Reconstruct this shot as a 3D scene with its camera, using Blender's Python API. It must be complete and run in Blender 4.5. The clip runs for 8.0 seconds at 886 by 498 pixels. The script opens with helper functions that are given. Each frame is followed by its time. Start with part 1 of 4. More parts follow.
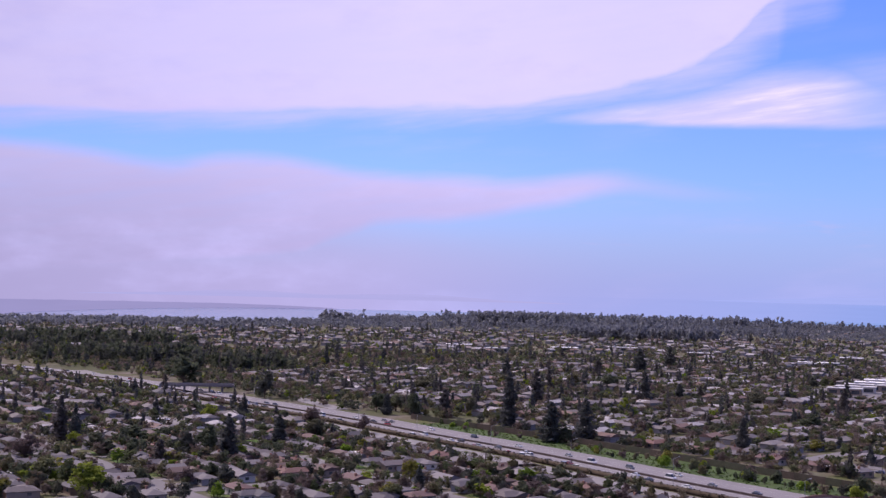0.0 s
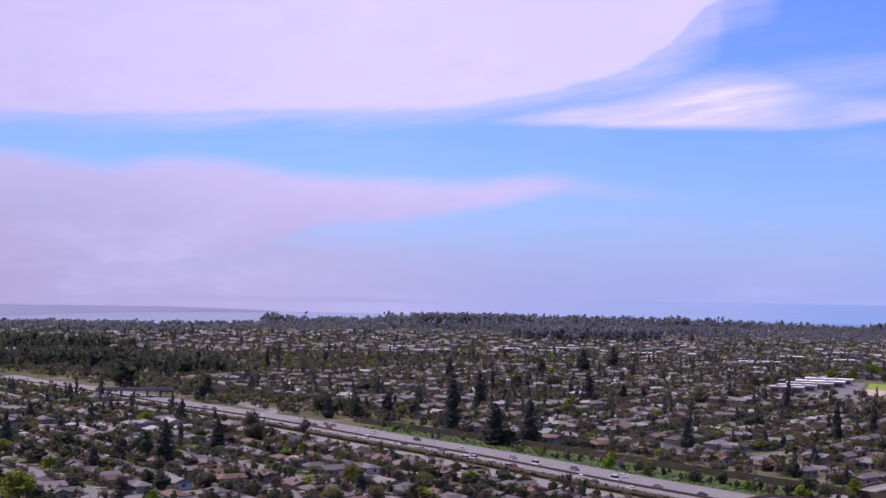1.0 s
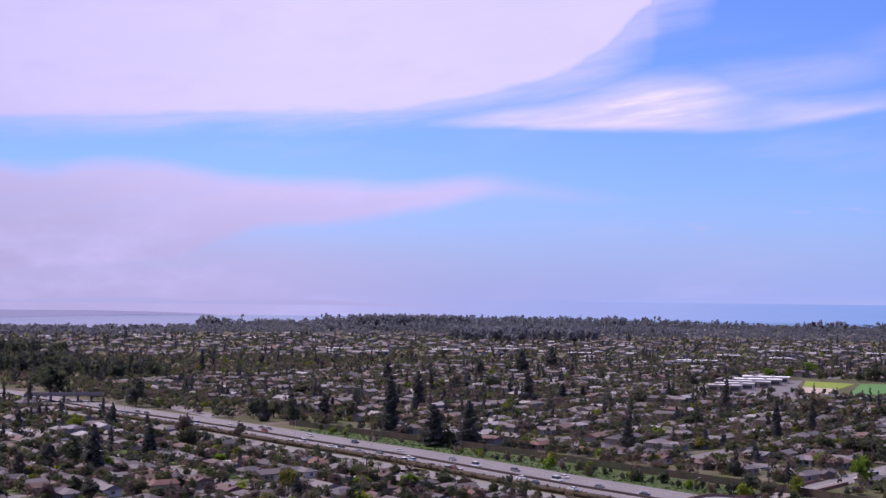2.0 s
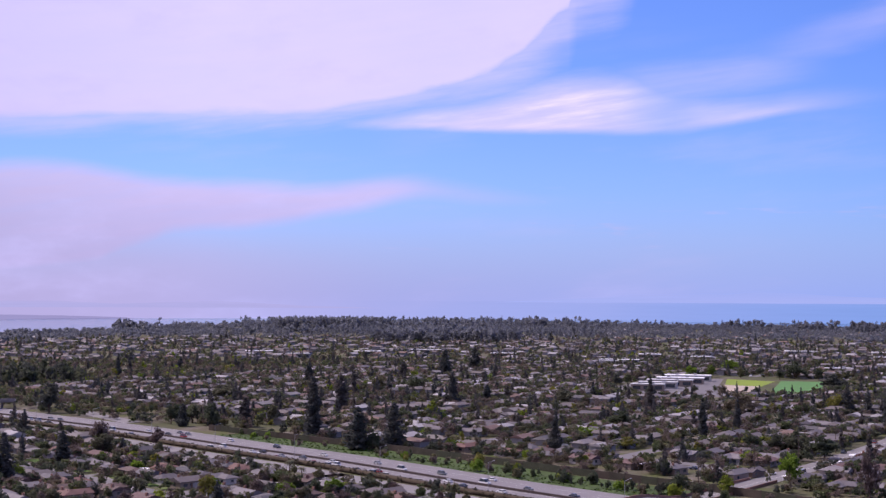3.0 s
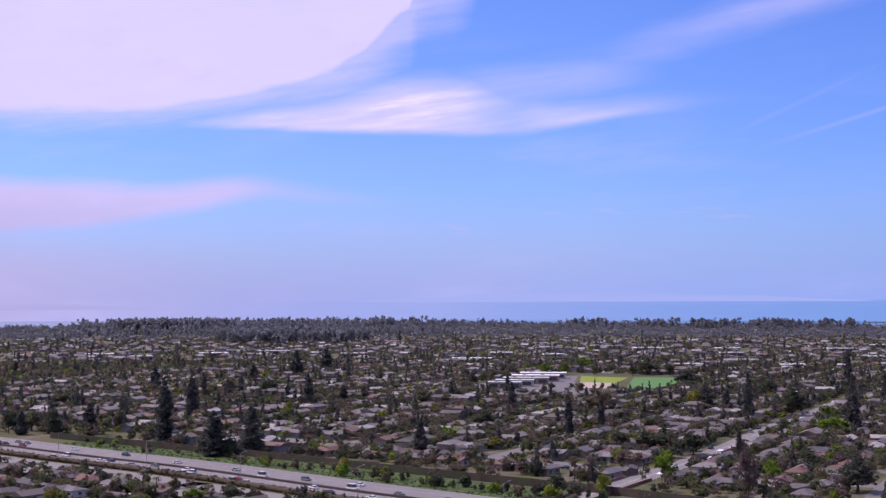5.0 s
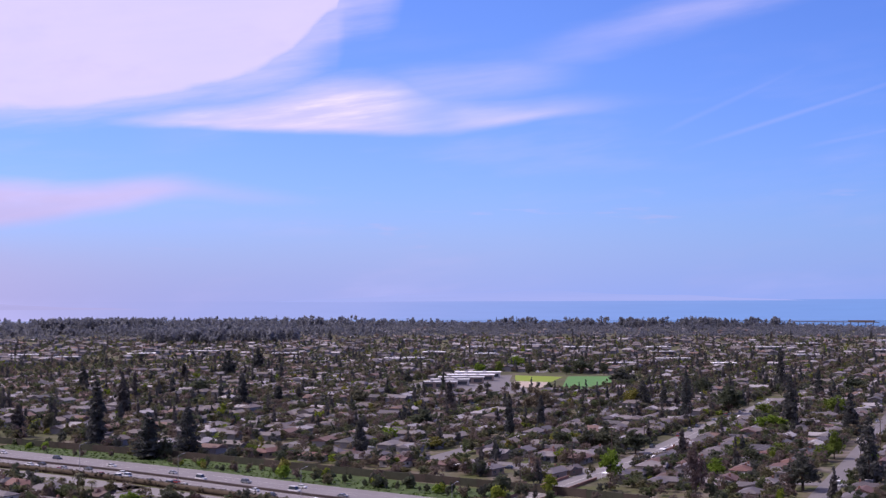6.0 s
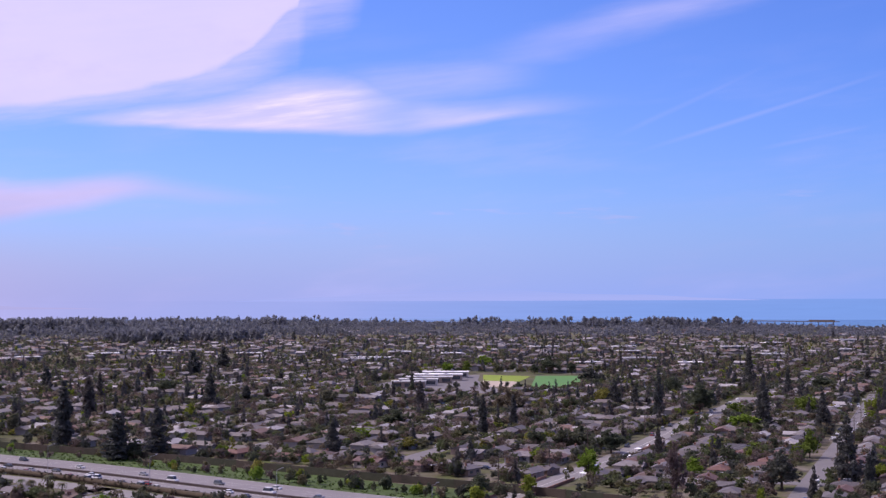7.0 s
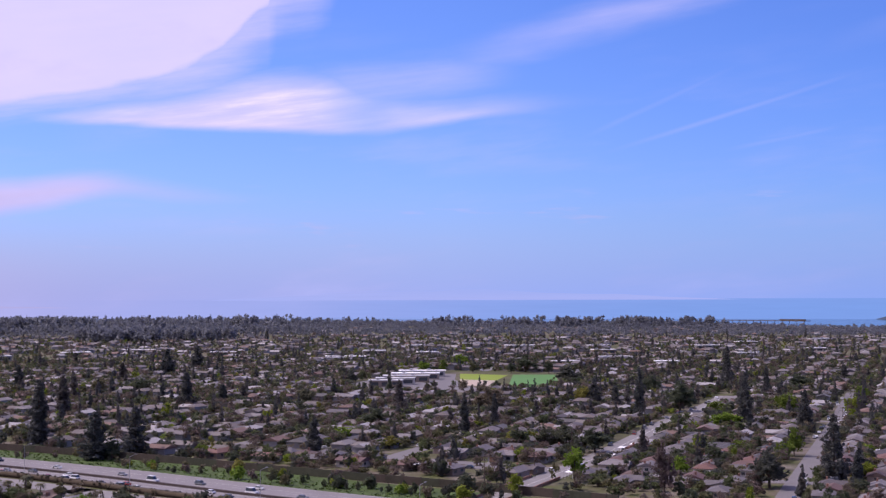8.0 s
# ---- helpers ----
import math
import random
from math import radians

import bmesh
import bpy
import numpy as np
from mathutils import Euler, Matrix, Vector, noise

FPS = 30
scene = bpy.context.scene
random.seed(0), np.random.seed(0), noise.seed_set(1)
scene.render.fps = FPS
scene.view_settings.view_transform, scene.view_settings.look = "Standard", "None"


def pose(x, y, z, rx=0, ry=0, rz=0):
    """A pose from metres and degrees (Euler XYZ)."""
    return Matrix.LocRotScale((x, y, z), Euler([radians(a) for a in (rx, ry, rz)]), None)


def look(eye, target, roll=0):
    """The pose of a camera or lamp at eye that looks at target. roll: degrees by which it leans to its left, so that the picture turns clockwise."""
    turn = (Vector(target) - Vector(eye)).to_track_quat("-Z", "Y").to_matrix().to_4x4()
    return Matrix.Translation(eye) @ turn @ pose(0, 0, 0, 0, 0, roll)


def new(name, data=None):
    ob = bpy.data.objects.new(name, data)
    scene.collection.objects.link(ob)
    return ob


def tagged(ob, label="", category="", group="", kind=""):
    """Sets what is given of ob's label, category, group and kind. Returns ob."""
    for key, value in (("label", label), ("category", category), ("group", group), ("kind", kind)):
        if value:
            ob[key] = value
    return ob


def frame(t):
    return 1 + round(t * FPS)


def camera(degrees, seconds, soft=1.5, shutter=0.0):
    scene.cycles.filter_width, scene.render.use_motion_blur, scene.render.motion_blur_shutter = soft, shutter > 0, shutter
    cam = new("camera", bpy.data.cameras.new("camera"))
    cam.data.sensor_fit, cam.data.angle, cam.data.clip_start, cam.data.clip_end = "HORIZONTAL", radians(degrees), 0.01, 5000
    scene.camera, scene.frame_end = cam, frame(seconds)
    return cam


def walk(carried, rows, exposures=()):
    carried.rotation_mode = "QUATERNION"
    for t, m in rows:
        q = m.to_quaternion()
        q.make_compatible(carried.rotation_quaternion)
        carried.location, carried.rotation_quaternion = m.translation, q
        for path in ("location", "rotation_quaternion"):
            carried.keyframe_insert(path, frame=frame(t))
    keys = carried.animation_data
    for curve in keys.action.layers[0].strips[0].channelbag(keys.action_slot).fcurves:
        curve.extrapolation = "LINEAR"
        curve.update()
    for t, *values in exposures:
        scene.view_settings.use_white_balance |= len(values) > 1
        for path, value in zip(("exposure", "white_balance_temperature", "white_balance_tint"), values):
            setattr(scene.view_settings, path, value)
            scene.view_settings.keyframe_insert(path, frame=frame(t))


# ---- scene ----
PLAN = 1.25          # metres to a unit of the plan
cam = camera(37.63, 8.0, soft=1.42)
# seconds, x, y, z, turn to the left, look up, lean
ROWS = [
    (0.0, -0.00, 0.00, 66.00, -0.000, 1.720, 1.375),
    (0.5, 0.24, 4.05, 65.83, -1.261, 1.785, 1.209),
    (1.0, 0.51, 8.18, 65.52, -2.525, 1.851, 1.038),
    (1.5, 0.83, 12.50, 65.01, -3.820, 1.917, 0.855),
    (2.0, 1.03, 17.15, 64.47, -5.277, 1.980, 0.660),
    (2.5, 0.97, 22.25, 64.10, -6.989, 2.036, 0.455),
    (3.0, 0.58, 27.80, 63.81, -8.798, 2.075, 0.261),
    (3.5, -0.15, 33.72, 63.46, -10.535, 2.090, 0.100),
    (4.0, -1.08, 39.67, 63.06, -12.238, 2.093, -0.023),
    (4.5, -2.12, 45.32, 62.62, -13.978, 2.099, -0.109),
    (5.0, -3.39, 50.43, 62.20, -15.752, 2.102, -0.163),
    (5.5, -4.99, 54.88, 61.87, -17.497, 2.097, -0.194),
    (6.0, -6.74, 58.79, 61.61, -18.969, 2.088, -0.204),
    (6.5, -8.40, 62.33, 61.38, -19.975, 2.082, -0.198),
    (7.0, -9.89, 65.67, 61.13, -20.692, 2.075, -0.183),
    (7.5, -11.19, 68.94, 60.80, -21.345, 2.063, -0.167),
    (8.0, -12.39, 72.19, 60.42, -21.989, 2.048, -0.150),
]
walk(cam, [(t, pose(PLAN * x, PLAN * y, PLAN * z, 90 + up, 0, turn) @ pose(0, 0, 0, 0, 0, lean)) for t, x, y, z, turn, up, lean in ROWS],
     exposures=[(0.0, 0.0, 6150, 25), (8.0, 0.0, 6150, 25)])

# ---------------------------------------------------------------- world, sun
SUN_AZ, SUN_EL = -58.0, 52.0          # degrees right of +y, above the horizon


class Nodes:
    """Short hand for building node trees."""

    def __init__(self, tree):
        self.tree = tree
        tree.nodes.clear()

    def node(self, kind, **inputs):
        n = self.tree.nodes.new(kind)
        for key, value in inputs.items():
            self.put(n.inputs[key.replace("_", " ")], value)
        return n

    def put(self, socket, value):
        if isinstance(value, bpy.types.NodeSocket):
            self.tree.links.new(value, socket)
        else:
            socket.default_value = value

    def math(self, op, *args):
        n = self.tree.nodes.new("ShaderNodeMath")
        n.operation = op
        for i, a in enumerate(args):
            self.put(n.inputs[i], a)
        return n.outputs[0]

    def smooth(self, x, lo, hi):
        n = self.tree.nodes.new("ShaderNodeMapRange")
        n.interpolation_type = "SMOOTHSTEP"
        for i, a in enumerate((x, lo, hi, 0.0, 1.0)):
            self.put(n.inputs[i], a)
        return n.outputs[0]

    def mix(self, fac, a, b, blend="MIX"):
        n = self.tree.nodes.new("ShaderNodeMix")
        n.data_type, n.blend_type = "RGBA", blend
        for i, v in ((0, fac), (6, a), (7, b)):
            self.put(n.inputs[i], v if isinstance(v, (bpy.types.NodeSocket, float, int)) else (*v[:3], 1))
        return n.outputs[2]

    def ramp(self, fac, stops, how="LINEAR"):
        n = self.tree.nodes.new("ShaderNodeValToRGB")
        n.color_ramp.interpolation = how
        el = n.color_ramp.elements
        while len(el) < len(stops):
            el.new(0.5)
        for e, (at, c) in zip(el, stops):
            e.position = at
            e.color = (*c[:3], 1) if isinstance(c, tuple) else (c, c, c, 1)
        self.put(n.inputs[0], fac)
        return n.outputs[0]

    def noise(self, vector, scale, detail=3.0, rough=0.55, out=0):
        n = self.tree.nodes.new("ShaderNodeTexNoise")
        if vector is not None:
            self.put(n.inputs["Vector"], vector)
        n.inputs["Scale"].default_value, n.inputs["Detail"].default_value, n.inputs["Roughness"].default_value = scale, detail, rough
        return n.outputs[out]


def build_world():
    world = bpy.data.worlds.new("sky")
    scene.world = world
    world.use_nodes = True
    k = Nodes(world.node_tree)
    sky = k.node("ShaderNodeTexSky")
    sky.sky_type, sky.sun_disc = "NISHITA", False
    sky.sun_elevation, sky.sun_rotation = radians(SUN_EL), radians(SUN_AZ)
    sky.air_density, sky.dust_density, sky.ozone_density = 1.0, 0.6, 3.0
    coord = k.node("ShaderNodeTexCoord").outputs["Generated"]
    sep = k.node("ShaderNodeSeparateXYZ", Vector=coord)
    x, y, z = sep.outputs
    az = k.math("DEGREES", k.math("ARCTAN2", x, y))
    el = k.math("DEGREES", k.math("ARCSINE", z))
    # coordinates stretched along the wind, for drawn-out cloud
    def drawn(across, up, slope):
        return k.node("ShaderNodeCombineXYZ", X=k.math("MULTIPLY", az, across), Y=k.math("MULTIPLY", k.math("SUBTRACT", el, k.math("MULTIPLY", az, slope)), up)).outputs[0]

    def ripple(vector, scale, detail, rough):
        return k.math("SUBTRACT", k.noise(vector, scale, detail, rough), 0.5)

    def add(first, *rest):
        for value in rest:
            first = k.math("ADD", first, value)
        return first

    def times(first, *rest):
        for value in rest:
            first = k.math("MULTIPLY", first, value)
        return first

    wob = ripple(drawn(0.09, 0.30, 0.05), 1.0, 4.0, 0.55)
    fine = ripple(drawn(0.16, 1.0, 0.10), 1.0, 6.0, 0.6)
    threads = ripple(drawn(0.17, 1.5, 0.13), 1.0, 5.0, 0.6)
    puffs = ripple(drawn(0.35, 0.7, 0.0), 1.0, 5.0, 0.6)
    soft = add(times(wob, 1.6), times(fine, 1.2))
    u = k.math("DIVIDE", k.math("ADD", az, 40.0), 100.0)

    def curve(points, top):
        return k.math("MULTIPLY", k.ramp(u, [((a + 40) / 100, v / top) for a, v in points], "CARDINAL"), top)

    def band_of(low, high, low_soft, high_soft, rough):
        """Cloud between two edges, each with its own softness and raggedness."""
        above = k.smooth(add(k.math("SUBTRACT", el, low), times(soft, rough * 0.35)), -low_soft * 0.3, low_soft)
        below = k.smooth(add(k.math("SUBTRACT", high, el), times(soft, rough)), -high_soft * 0.3, high_soft)
        return times(above, below)

    # high sheet of cloud with a rounded end and a thin torn fringe
    low_edge = curve([(-40, 6.3), (-19, 6.8), (-12, 7.1), (-4.6, 7.4), (0.4, 7.65), (5.3, 8.1), (9.9, 9.15), (11.2, 9.8), (12.6, 10.75), (13.6, 11.9), (14.6, 13.2), (18, 18), (30, 40)], 40)
    over = add(k.math("SUBTRACT", el, low_edge), times(soft, 0.45), times(puffs, 0.35))
    sheet = times(k.smooth(over, -0.12, 0.55), add(0.93, times(wob, 0.30), times(threads, 0.10)))
    fringe = times(k.smooth(add(over, times(threads, 1.2)), -0.95, 0.35), add(0.50, times(threads, 0.5)))
    shoulder = times(k.smooth(add(over, times(fine, 2.2)), -2.9, 0.2), k.smooth(az, 5.0, 11.0), add(0.52, times(threads, 0.8)))
    # bright wisp under its end, with a tail
    low = curve([(-40, 7.4), (2, 7.38), (5, 7.28), (10, 7.15), (15, 7.1), (18, 7.0), (20, 7.15), (23, 7.65), (26, 8.0), (29, 8.3), (60, 9)], 40)
    high = curve([(-40, 7.4), (2, 7.5), (5.2, 7.95), (7.5, 8.45), (9.9, 8.9), (12, 9.25), (14, 9.6), (17, 9.8), (19, 9.2), (21.5, 8.7), (25, 9.0), (28, 8.9), (60, 9)], 40)
    along = curve([(-40, 0), (-4, 0), (0.5, 0.5), (5, 0.85), (8, 1.0), (11, 1), (15, 1), (17, 0.72), (18.6, 0.42), (20, 0.55), (22, 0.72), (24, 0.5), (27, 0.15), (30, 0), (60, 0)], 1)
    wisp = times(band_of(low, high, 0.35, 1.3, 0.8), along, add(0.90, times(threads, 0.8)))
    core = times(k.smooth(k.math("SUBTRACT", el, low), 0.1, 0.7), k.smooth(k.math("SUBTRACT", high, el), 0.2, 1.2), along, k.smooth(add(threads, times(fine, 0.5)), -0.12, 0.30))
    # lower band of cloud, thick to the left, drawn to a point
    top = curve([(-40, 6.3), (-19, 6.0), (-15, 5.65), (-11.9, 5.35), (-10, 5.7), (-7, 5.75), (-4.6, 5.35), (-2.1, 5.15), (0.4, 5.05), (2.9, 4.95), (5.4, 5.25), (7.6, 5.4), (10, 5.0), (13, 4.6), (16, 4.5), (60, 4.5)], 40)
    bottom = curve([(-40, 0), (-19, 0), (-6, 1.3), (-3.5, 2.4), (-2.1, 2.75), (0.4, 2.95), (2.9, 3.35), (5.4, 3.8), (7.6, 4.25), (10, 4.1), (13, 4.1), (16, 4.3), (60, 4.4)], 40)
    fade = curve([(-40, 0.95), (-19, 0.95), (0, 1), (5, 0.95), (6.5, 0.85), (7.8, 0.62), (9, 0.42), (11, 0.4), (13, 0.25), (16, 0), (60, 0)], 1)
    band = times(band_of(k.math("SUBTRACT", bottom, 0.1), top, 0.6, 0.75, 0.45), fade, add(0.95, times(threads, 0.4)))
    veil = times(k.smooth(add(el, times(wob, 3.0)), 3.4, 0.6), k.math("SUBTRACT", 1.0, k.smooth(az, -10.0, 9.0)), 0.8)

    # thin high streaks and old condensation trails
    def trail(az0, el0, slope, half, start, end, strength, torn=0.0):
        off = k.math("ABSOLUTE", add(k.math("SUBTRACT", k.math("SUBTRACT", el, el0), times(k.math("SUBTRACT", az, az0), slope)), times(soft, torn)))
        run = times(k.smooth(az, start, start + 0.35 * (end - start)), k.math("SUBTRACT", 1.0, k.smooth(az, start + 0.65 * (end - start), end)))
        return times(k.math("SUBTRACT", 1.0, k.smooth(off, 0.0, half)), run, strength, add(0.9, times(threads, 1.2)))

    streaks = [trail(23.6, 10.45, 0.26, 1.15, 19.0, 48.0, 0.36, 0.7), trail(29.8, 6.4, 0.29, 0.17, 28.5, 41.0, 0.16, 0.05), trail(28.8, 7.15, 0.44, 0.2, 27.5, 35.5, 0.08, 0.06),
               trail(18.5, 9.1, 0.12, 1.5, 13.5, 26.0, 0.34, 0.9),
               trail(35.3, 6.4, 0.18, 0.16, 34.0, 39.5, 0.12, 0.06), trail(40.4, 10.9, 0.26, 0.8, 37.0, 60.0, 0.16, 0.5), trail(24.0, 5.9, 0.36, 0.14, 22.5, 27.5, 0.10, 0.05)]
    low_puffs = times(k.smooth(ripple(drawn(0.20, 1.5, 0.0), 1.0, 4.0, 0.55), 0.09, 0.26), k.smooth(el, 1.6, 2.6), k.smooth(el, 5.2, 3.6), 0.42)
    thin_veil = times(k.smooth(add(wob, times(fine, 0.6)), -0.05, 0.40), k.smooth(el, 14.0, 5.0), 0.22)
    cover = sheet
    for layer in [fringe, shoulder, wisp, band, veil, low_puffs, thin_veil] + streaks:
        cover = k.math("MAXIMUM", cover, layer)
    cover = k.math("MINIMUM", k.math("MAXIMUM", cover, 0.0), 1.0)
    # clear sky: scattered blue, paler towards the horizon
    blue = k.mix(1.0, sky.outputs[0], SKY_TINT, "MULTIPLY")
    milk = k.math("MULTIPLY", k.math("SUBTRACT", 1.0, k.smooth(el, -1.0, 5.0)), 0.88)
    side = k.smooth(az, -20.0, 42.0)
    pale = k.mix(side, HAZE_LEFT, HAZE_RIGHT)
    clear = k.mix(milk, blue, pale)
    white = k.mix(k.smooth(k.math("ADD", el, k.math("MULTIPLY", wob, 3.0)), 1.0, 9.0), CLOUD_LOW, CLOUD_HIGH)
    white = k.mix(k.smooth(add(wob, times(puffs, 0.5)), -0.05, 0.35), white, CLOUD_SHADE)
    bright = k.mix(k.math("MINIMUM", core, 1.0), white, CLOUD_BRIGHT)
    colour = k.mix(cover, clear, bright)
    level = k.ramp(u, [(0.0, 0.76), (0.2, 0.83), (0.38, 1.0), (0.62, 1.0), (0.84, (0.80, 0.87, 0.93)), (1.0, (0.80, 0.87, 0.93))])
    colour = k.mix(1.0, colour, level, "MULTIPLY")
    back = k.node("ShaderNodeBackground", Color=colour, Strength=1.0)
    out = k.node("ShaderNodeOutputWorld")
    k.tree.links.new(back.outputs[0], out.inputs["Surface"])


SKY_TINT = (0.073, 0.096, 0.165)
HAZE_LEFT, HAZE_RIGHT = (0.45, 0.43, 0.70), (0.33, 0.48, 0.93)
CLOUD_LOW, CLOUD_HIGH, CLOUD_SHADE, CLOUD_BRIGHT = (0.53, 0.485, 0.74), (0.765, 0.70, 0.98), (0.66, 0.62, 0.95), (0.96, 0.87, 1.0)
build_world()

sun_data = bpy.data.lights.new("sun", "SUN")
sun_data.energy, sun_data.angle, sun_data.color = 4.8, radians(0.6), (1.0, 0.91, 0.79)
sun = new("sun", sun_data)
sun.matrix_world = look((0, 0, 300), (-300 * math.sin(radians(SUN_AZ)) / math.tan(radians(SUN_EL)), -300 * math.cos(radians(SUN_AZ)) / math.tan(radians(SUN_EL)), 0))


# ---------------------------------------------------------------- materials
def material(name, palette, rough=0.8, scale=1.0, vary=0.25, bump=0.0, metal=0.0, per="object", thin=0.0, spec=0.3):
    """Colours from a palette by the object's (or island's) chance, with blotches at two scales."""
    m = bpy.data.materials.new(name)
    m.use_nodes = True
    k = Nodes(m.node_tree)
    pos = k.node("ShaderNodeNewGeometry")
    if len(palette) == 1:
        base = k.mix(0.0, palette[0], palette[0])
    else:
        chance = pos.outputs["Random Per Island"] if per == "island" else k.node("ShaderNodeObjectInfo").outputs["Random"]
        if per == "place":
            chance = k.smooth(k.noise(pos.outputs["Position"], 0.07, 2.0, 0.5), 0.3, 0.7)
        base = k.ramp(chance, [(i / len(palette), c) for i, c in enumerate(palette)], "LINEAR" if per == "place" else "CONSTANT")
    a = k.noise(pos.outputs["Position"], scale, 4.0, 0.6)
    b = k.noise(pos.outputs["Position"], scale * 7.3, 3.0, 0.6)
    f = k.math("ADD", k.math("MULTIPLY", k.math("SUBTRACT", a, 0.5), 2.0 * vary), k.math("MULTIPLY", k.math("SUBTRACT", b, 0.5), 1.3 * vary))
    f = k.math("ADD", f, 1.0)
    tone = k.node("ShaderNodeCombineXYZ", X=f, Y=f, Z=f).outputs[0]
    col = k.mix(1.0, base, tone, "MULTIPLY")
    bsdf = k.node("ShaderNodeBsdfPrincipled", Base_Color=col, Roughness=rough, Metallic=metal)
    bsdf.inputs["Specular IOR Level"].default_value = spec
    if bump:
        n = k.node("ShaderNodeBump", Strength=0.6, Distance=bump, Height=b)
        k.tree.links.new(n.outputs[0], bsdf.inputs["Normal"])
    shader = bsdf.outputs[0]
    if thin:        # leaves let part of the light through
        mixed = k.node("ShaderNodeMixShader", Fac=thin)
        k.tree.links.new(shader, mixed.inputs[1])
        k.tree.links.new(k.node("ShaderNodeBsdfTranslucent", Color=col).outputs[0], mixed.inputs[2])
        shader = mixed.outputs[0]
    out = k.node("ShaderNodeOutputMaterial")
    k.tree.links.new(shader, out.inputs["Surface"])
    return m


ROOF = material("roof_shingle", [(0.078, 0.070, 0.079), (0.095, 0.081, 0.083), (0.062, 0.058, 0.067), (0.125, 0.068, 0.058), (0.12, 0.108, 0.113), (0.09, 0.078, 0.079), (0.095, 0.064, 0.057), (0.155, 0.14, 0.145), (0.10, 0.09, 0.097), (0.105, 0.064, 0.060), (0.073, 0.064, 0.071)], 0.75, 0.5, 0.28, 0.03)
WALL = material("stucco", [(0.34, 0.30, 0.25), (0.42, 0.40, 0.37), (0.25, 0.20, 0.16), (0.22, 0.22, 0.23), (0.30, 0.24, 0.20), (0.50, 0.48, 0.45), (0.17, 0.12, 0.09)], 0.85, 0.4, 0.16)
CHIMNEY = material("chimney_brick", [(0.22, 0.12, 0.09)], 0.9, 1.5, 0.3)
GLASS = material("window_glass", [(0.04, 0.05, 0.06)], 0.08, 0.3, 0.2, spec=0.8)
DOOR = material("door_paint", [(0.45, 0.42, 0.38), (0.20, 0.12, 0.08), (0.60, 0.58, 0.55), (0.15, 0.17, 0.20)], 0.5, 0.8, 0.1)
ASPHALT = material("asphalt", [(0.135, 0.125, 0.128)], 0.85, 0.08, 0.2, 0.01)
CONCRETE = material("freeway_concrete", [(0.165, 0.152, 0.158)], 0.8, 0.06, 0.18, 0.01)
PAVING = material("pale_concrete", [(0.175, 0.163, 0.162)], 0.85, 0.2, 0.2)
PAINT = material("road_paint", [(0.42, 0.41, 0.39)], 0.7, 0.5, 0.2)
MEDIAN = material("median_rail", [(0.06, 0.045, 0.042)], 0.85, 0.5, 0.3)
SOUND_WALL = material("sound_wall_block", [(0.055, 0.048, 0.036), (0.065, 0.05, 0.04), (0.05, 0.052, 0.034)], 0.95, 0.12, 0.5)
GRASS = material("verge_grass", [(0.043, 0.07, 0.017)], 0.95, 0.11, 0.95)
FIELD = material("field_grass", [(0.07, 0.17, 0.045)], 0.9, 0.05, 0.15)
FIELD_DRY = material("outfield_grass", [(0.16, 0.22, 0.02)], 0.9, 0.05, 0.15)
CLAY = material("infield_clay", [(0.34, 0.28, 0.23)], 0.9, 0.1, 0.15)
WHITE_ROOF = material("white_roof", [(0.62, 0.61, 0.60), (0.74, 0.73, 0.71), (0.45, 0.44, 0.43)], 0.6, 0.15, 0.15)
BARK = material("bark", [(0.09, 0.065, 0.05)], 0.95, 2.0, 0.3)
LEAVES = {
    "dark": [(0.080, 0.095, 0.062), (0.092, 0.108, 0.068), (0.106, 0.114, 0.074), (0.088, 0.094, 0.080)],
    "conifer": [(0.080, 0.088, 0.084), (0.090, 0.094, 0.090), (0.102, 0.095, 0.090)],
    "lime": [(0.15, 0.23, 0.028), (0.19, 0.23, 0.032), (0.13, 0.18, 0.030), (0.20, 0.19, 0.045)],
    "olive": [(0.128, 0.134, 0.066), (0.150, 0.140, 0.074), (0.118, 0.116, 0.074), (0.112, 0.134, 0.062)],
    "brown": [(0.160, 0.124, 0.110), (0.175, 0.140, 0.116), (0.138, 0.104, 0.098), (0.165, 0.140, 0.098)],
}
LEAF_DARK = material("leaf_dark", LEAVES["dark"], 0.85, 0.7, 0.35, thin=0.52, spec=0.2)
LEAF_CONIFER = material("needle", LEAVES["conifer"], 0.9, 0.7, 0.35, thin=0.4, spec=0.15)
LEAF_LIME = material("leaf_lime", LEAVES["lime"], 0.8, 0.7, 0.4, thin=0.4, spec=0.2)
LEAF_OLIVE = material("leaf_olive", LEAVES["olive"], 0.85, 0.7, 0.4, thin=0.35, spec=0.2)
LEAF_BROWN = material("bare_twigs", LEAVES["brown"], 0.95, 0.8, 0.35, thin=0.35, spec=0.1)
TOWN_LEAF = {kind: material("town_leaf_" + kind, LEAVES[kind], 0.9, 0.5, 0.3, per="place", thin=0.52, spec=0.15) for kind in LEAVES}
# distance haze is painted into this leaf colour: paler and bluer than the town's
LEAF_FAR_HAZED = material("coast_leaf", [(0.18, 0.195, 0.225), (0.195, 0.205, 0.23), (0.21, 0.215, 0.225), (0.185, 0.195, 0.225)], 0.9, 0.05, 0.3, per="place", thin=0.65, spec=0.15)
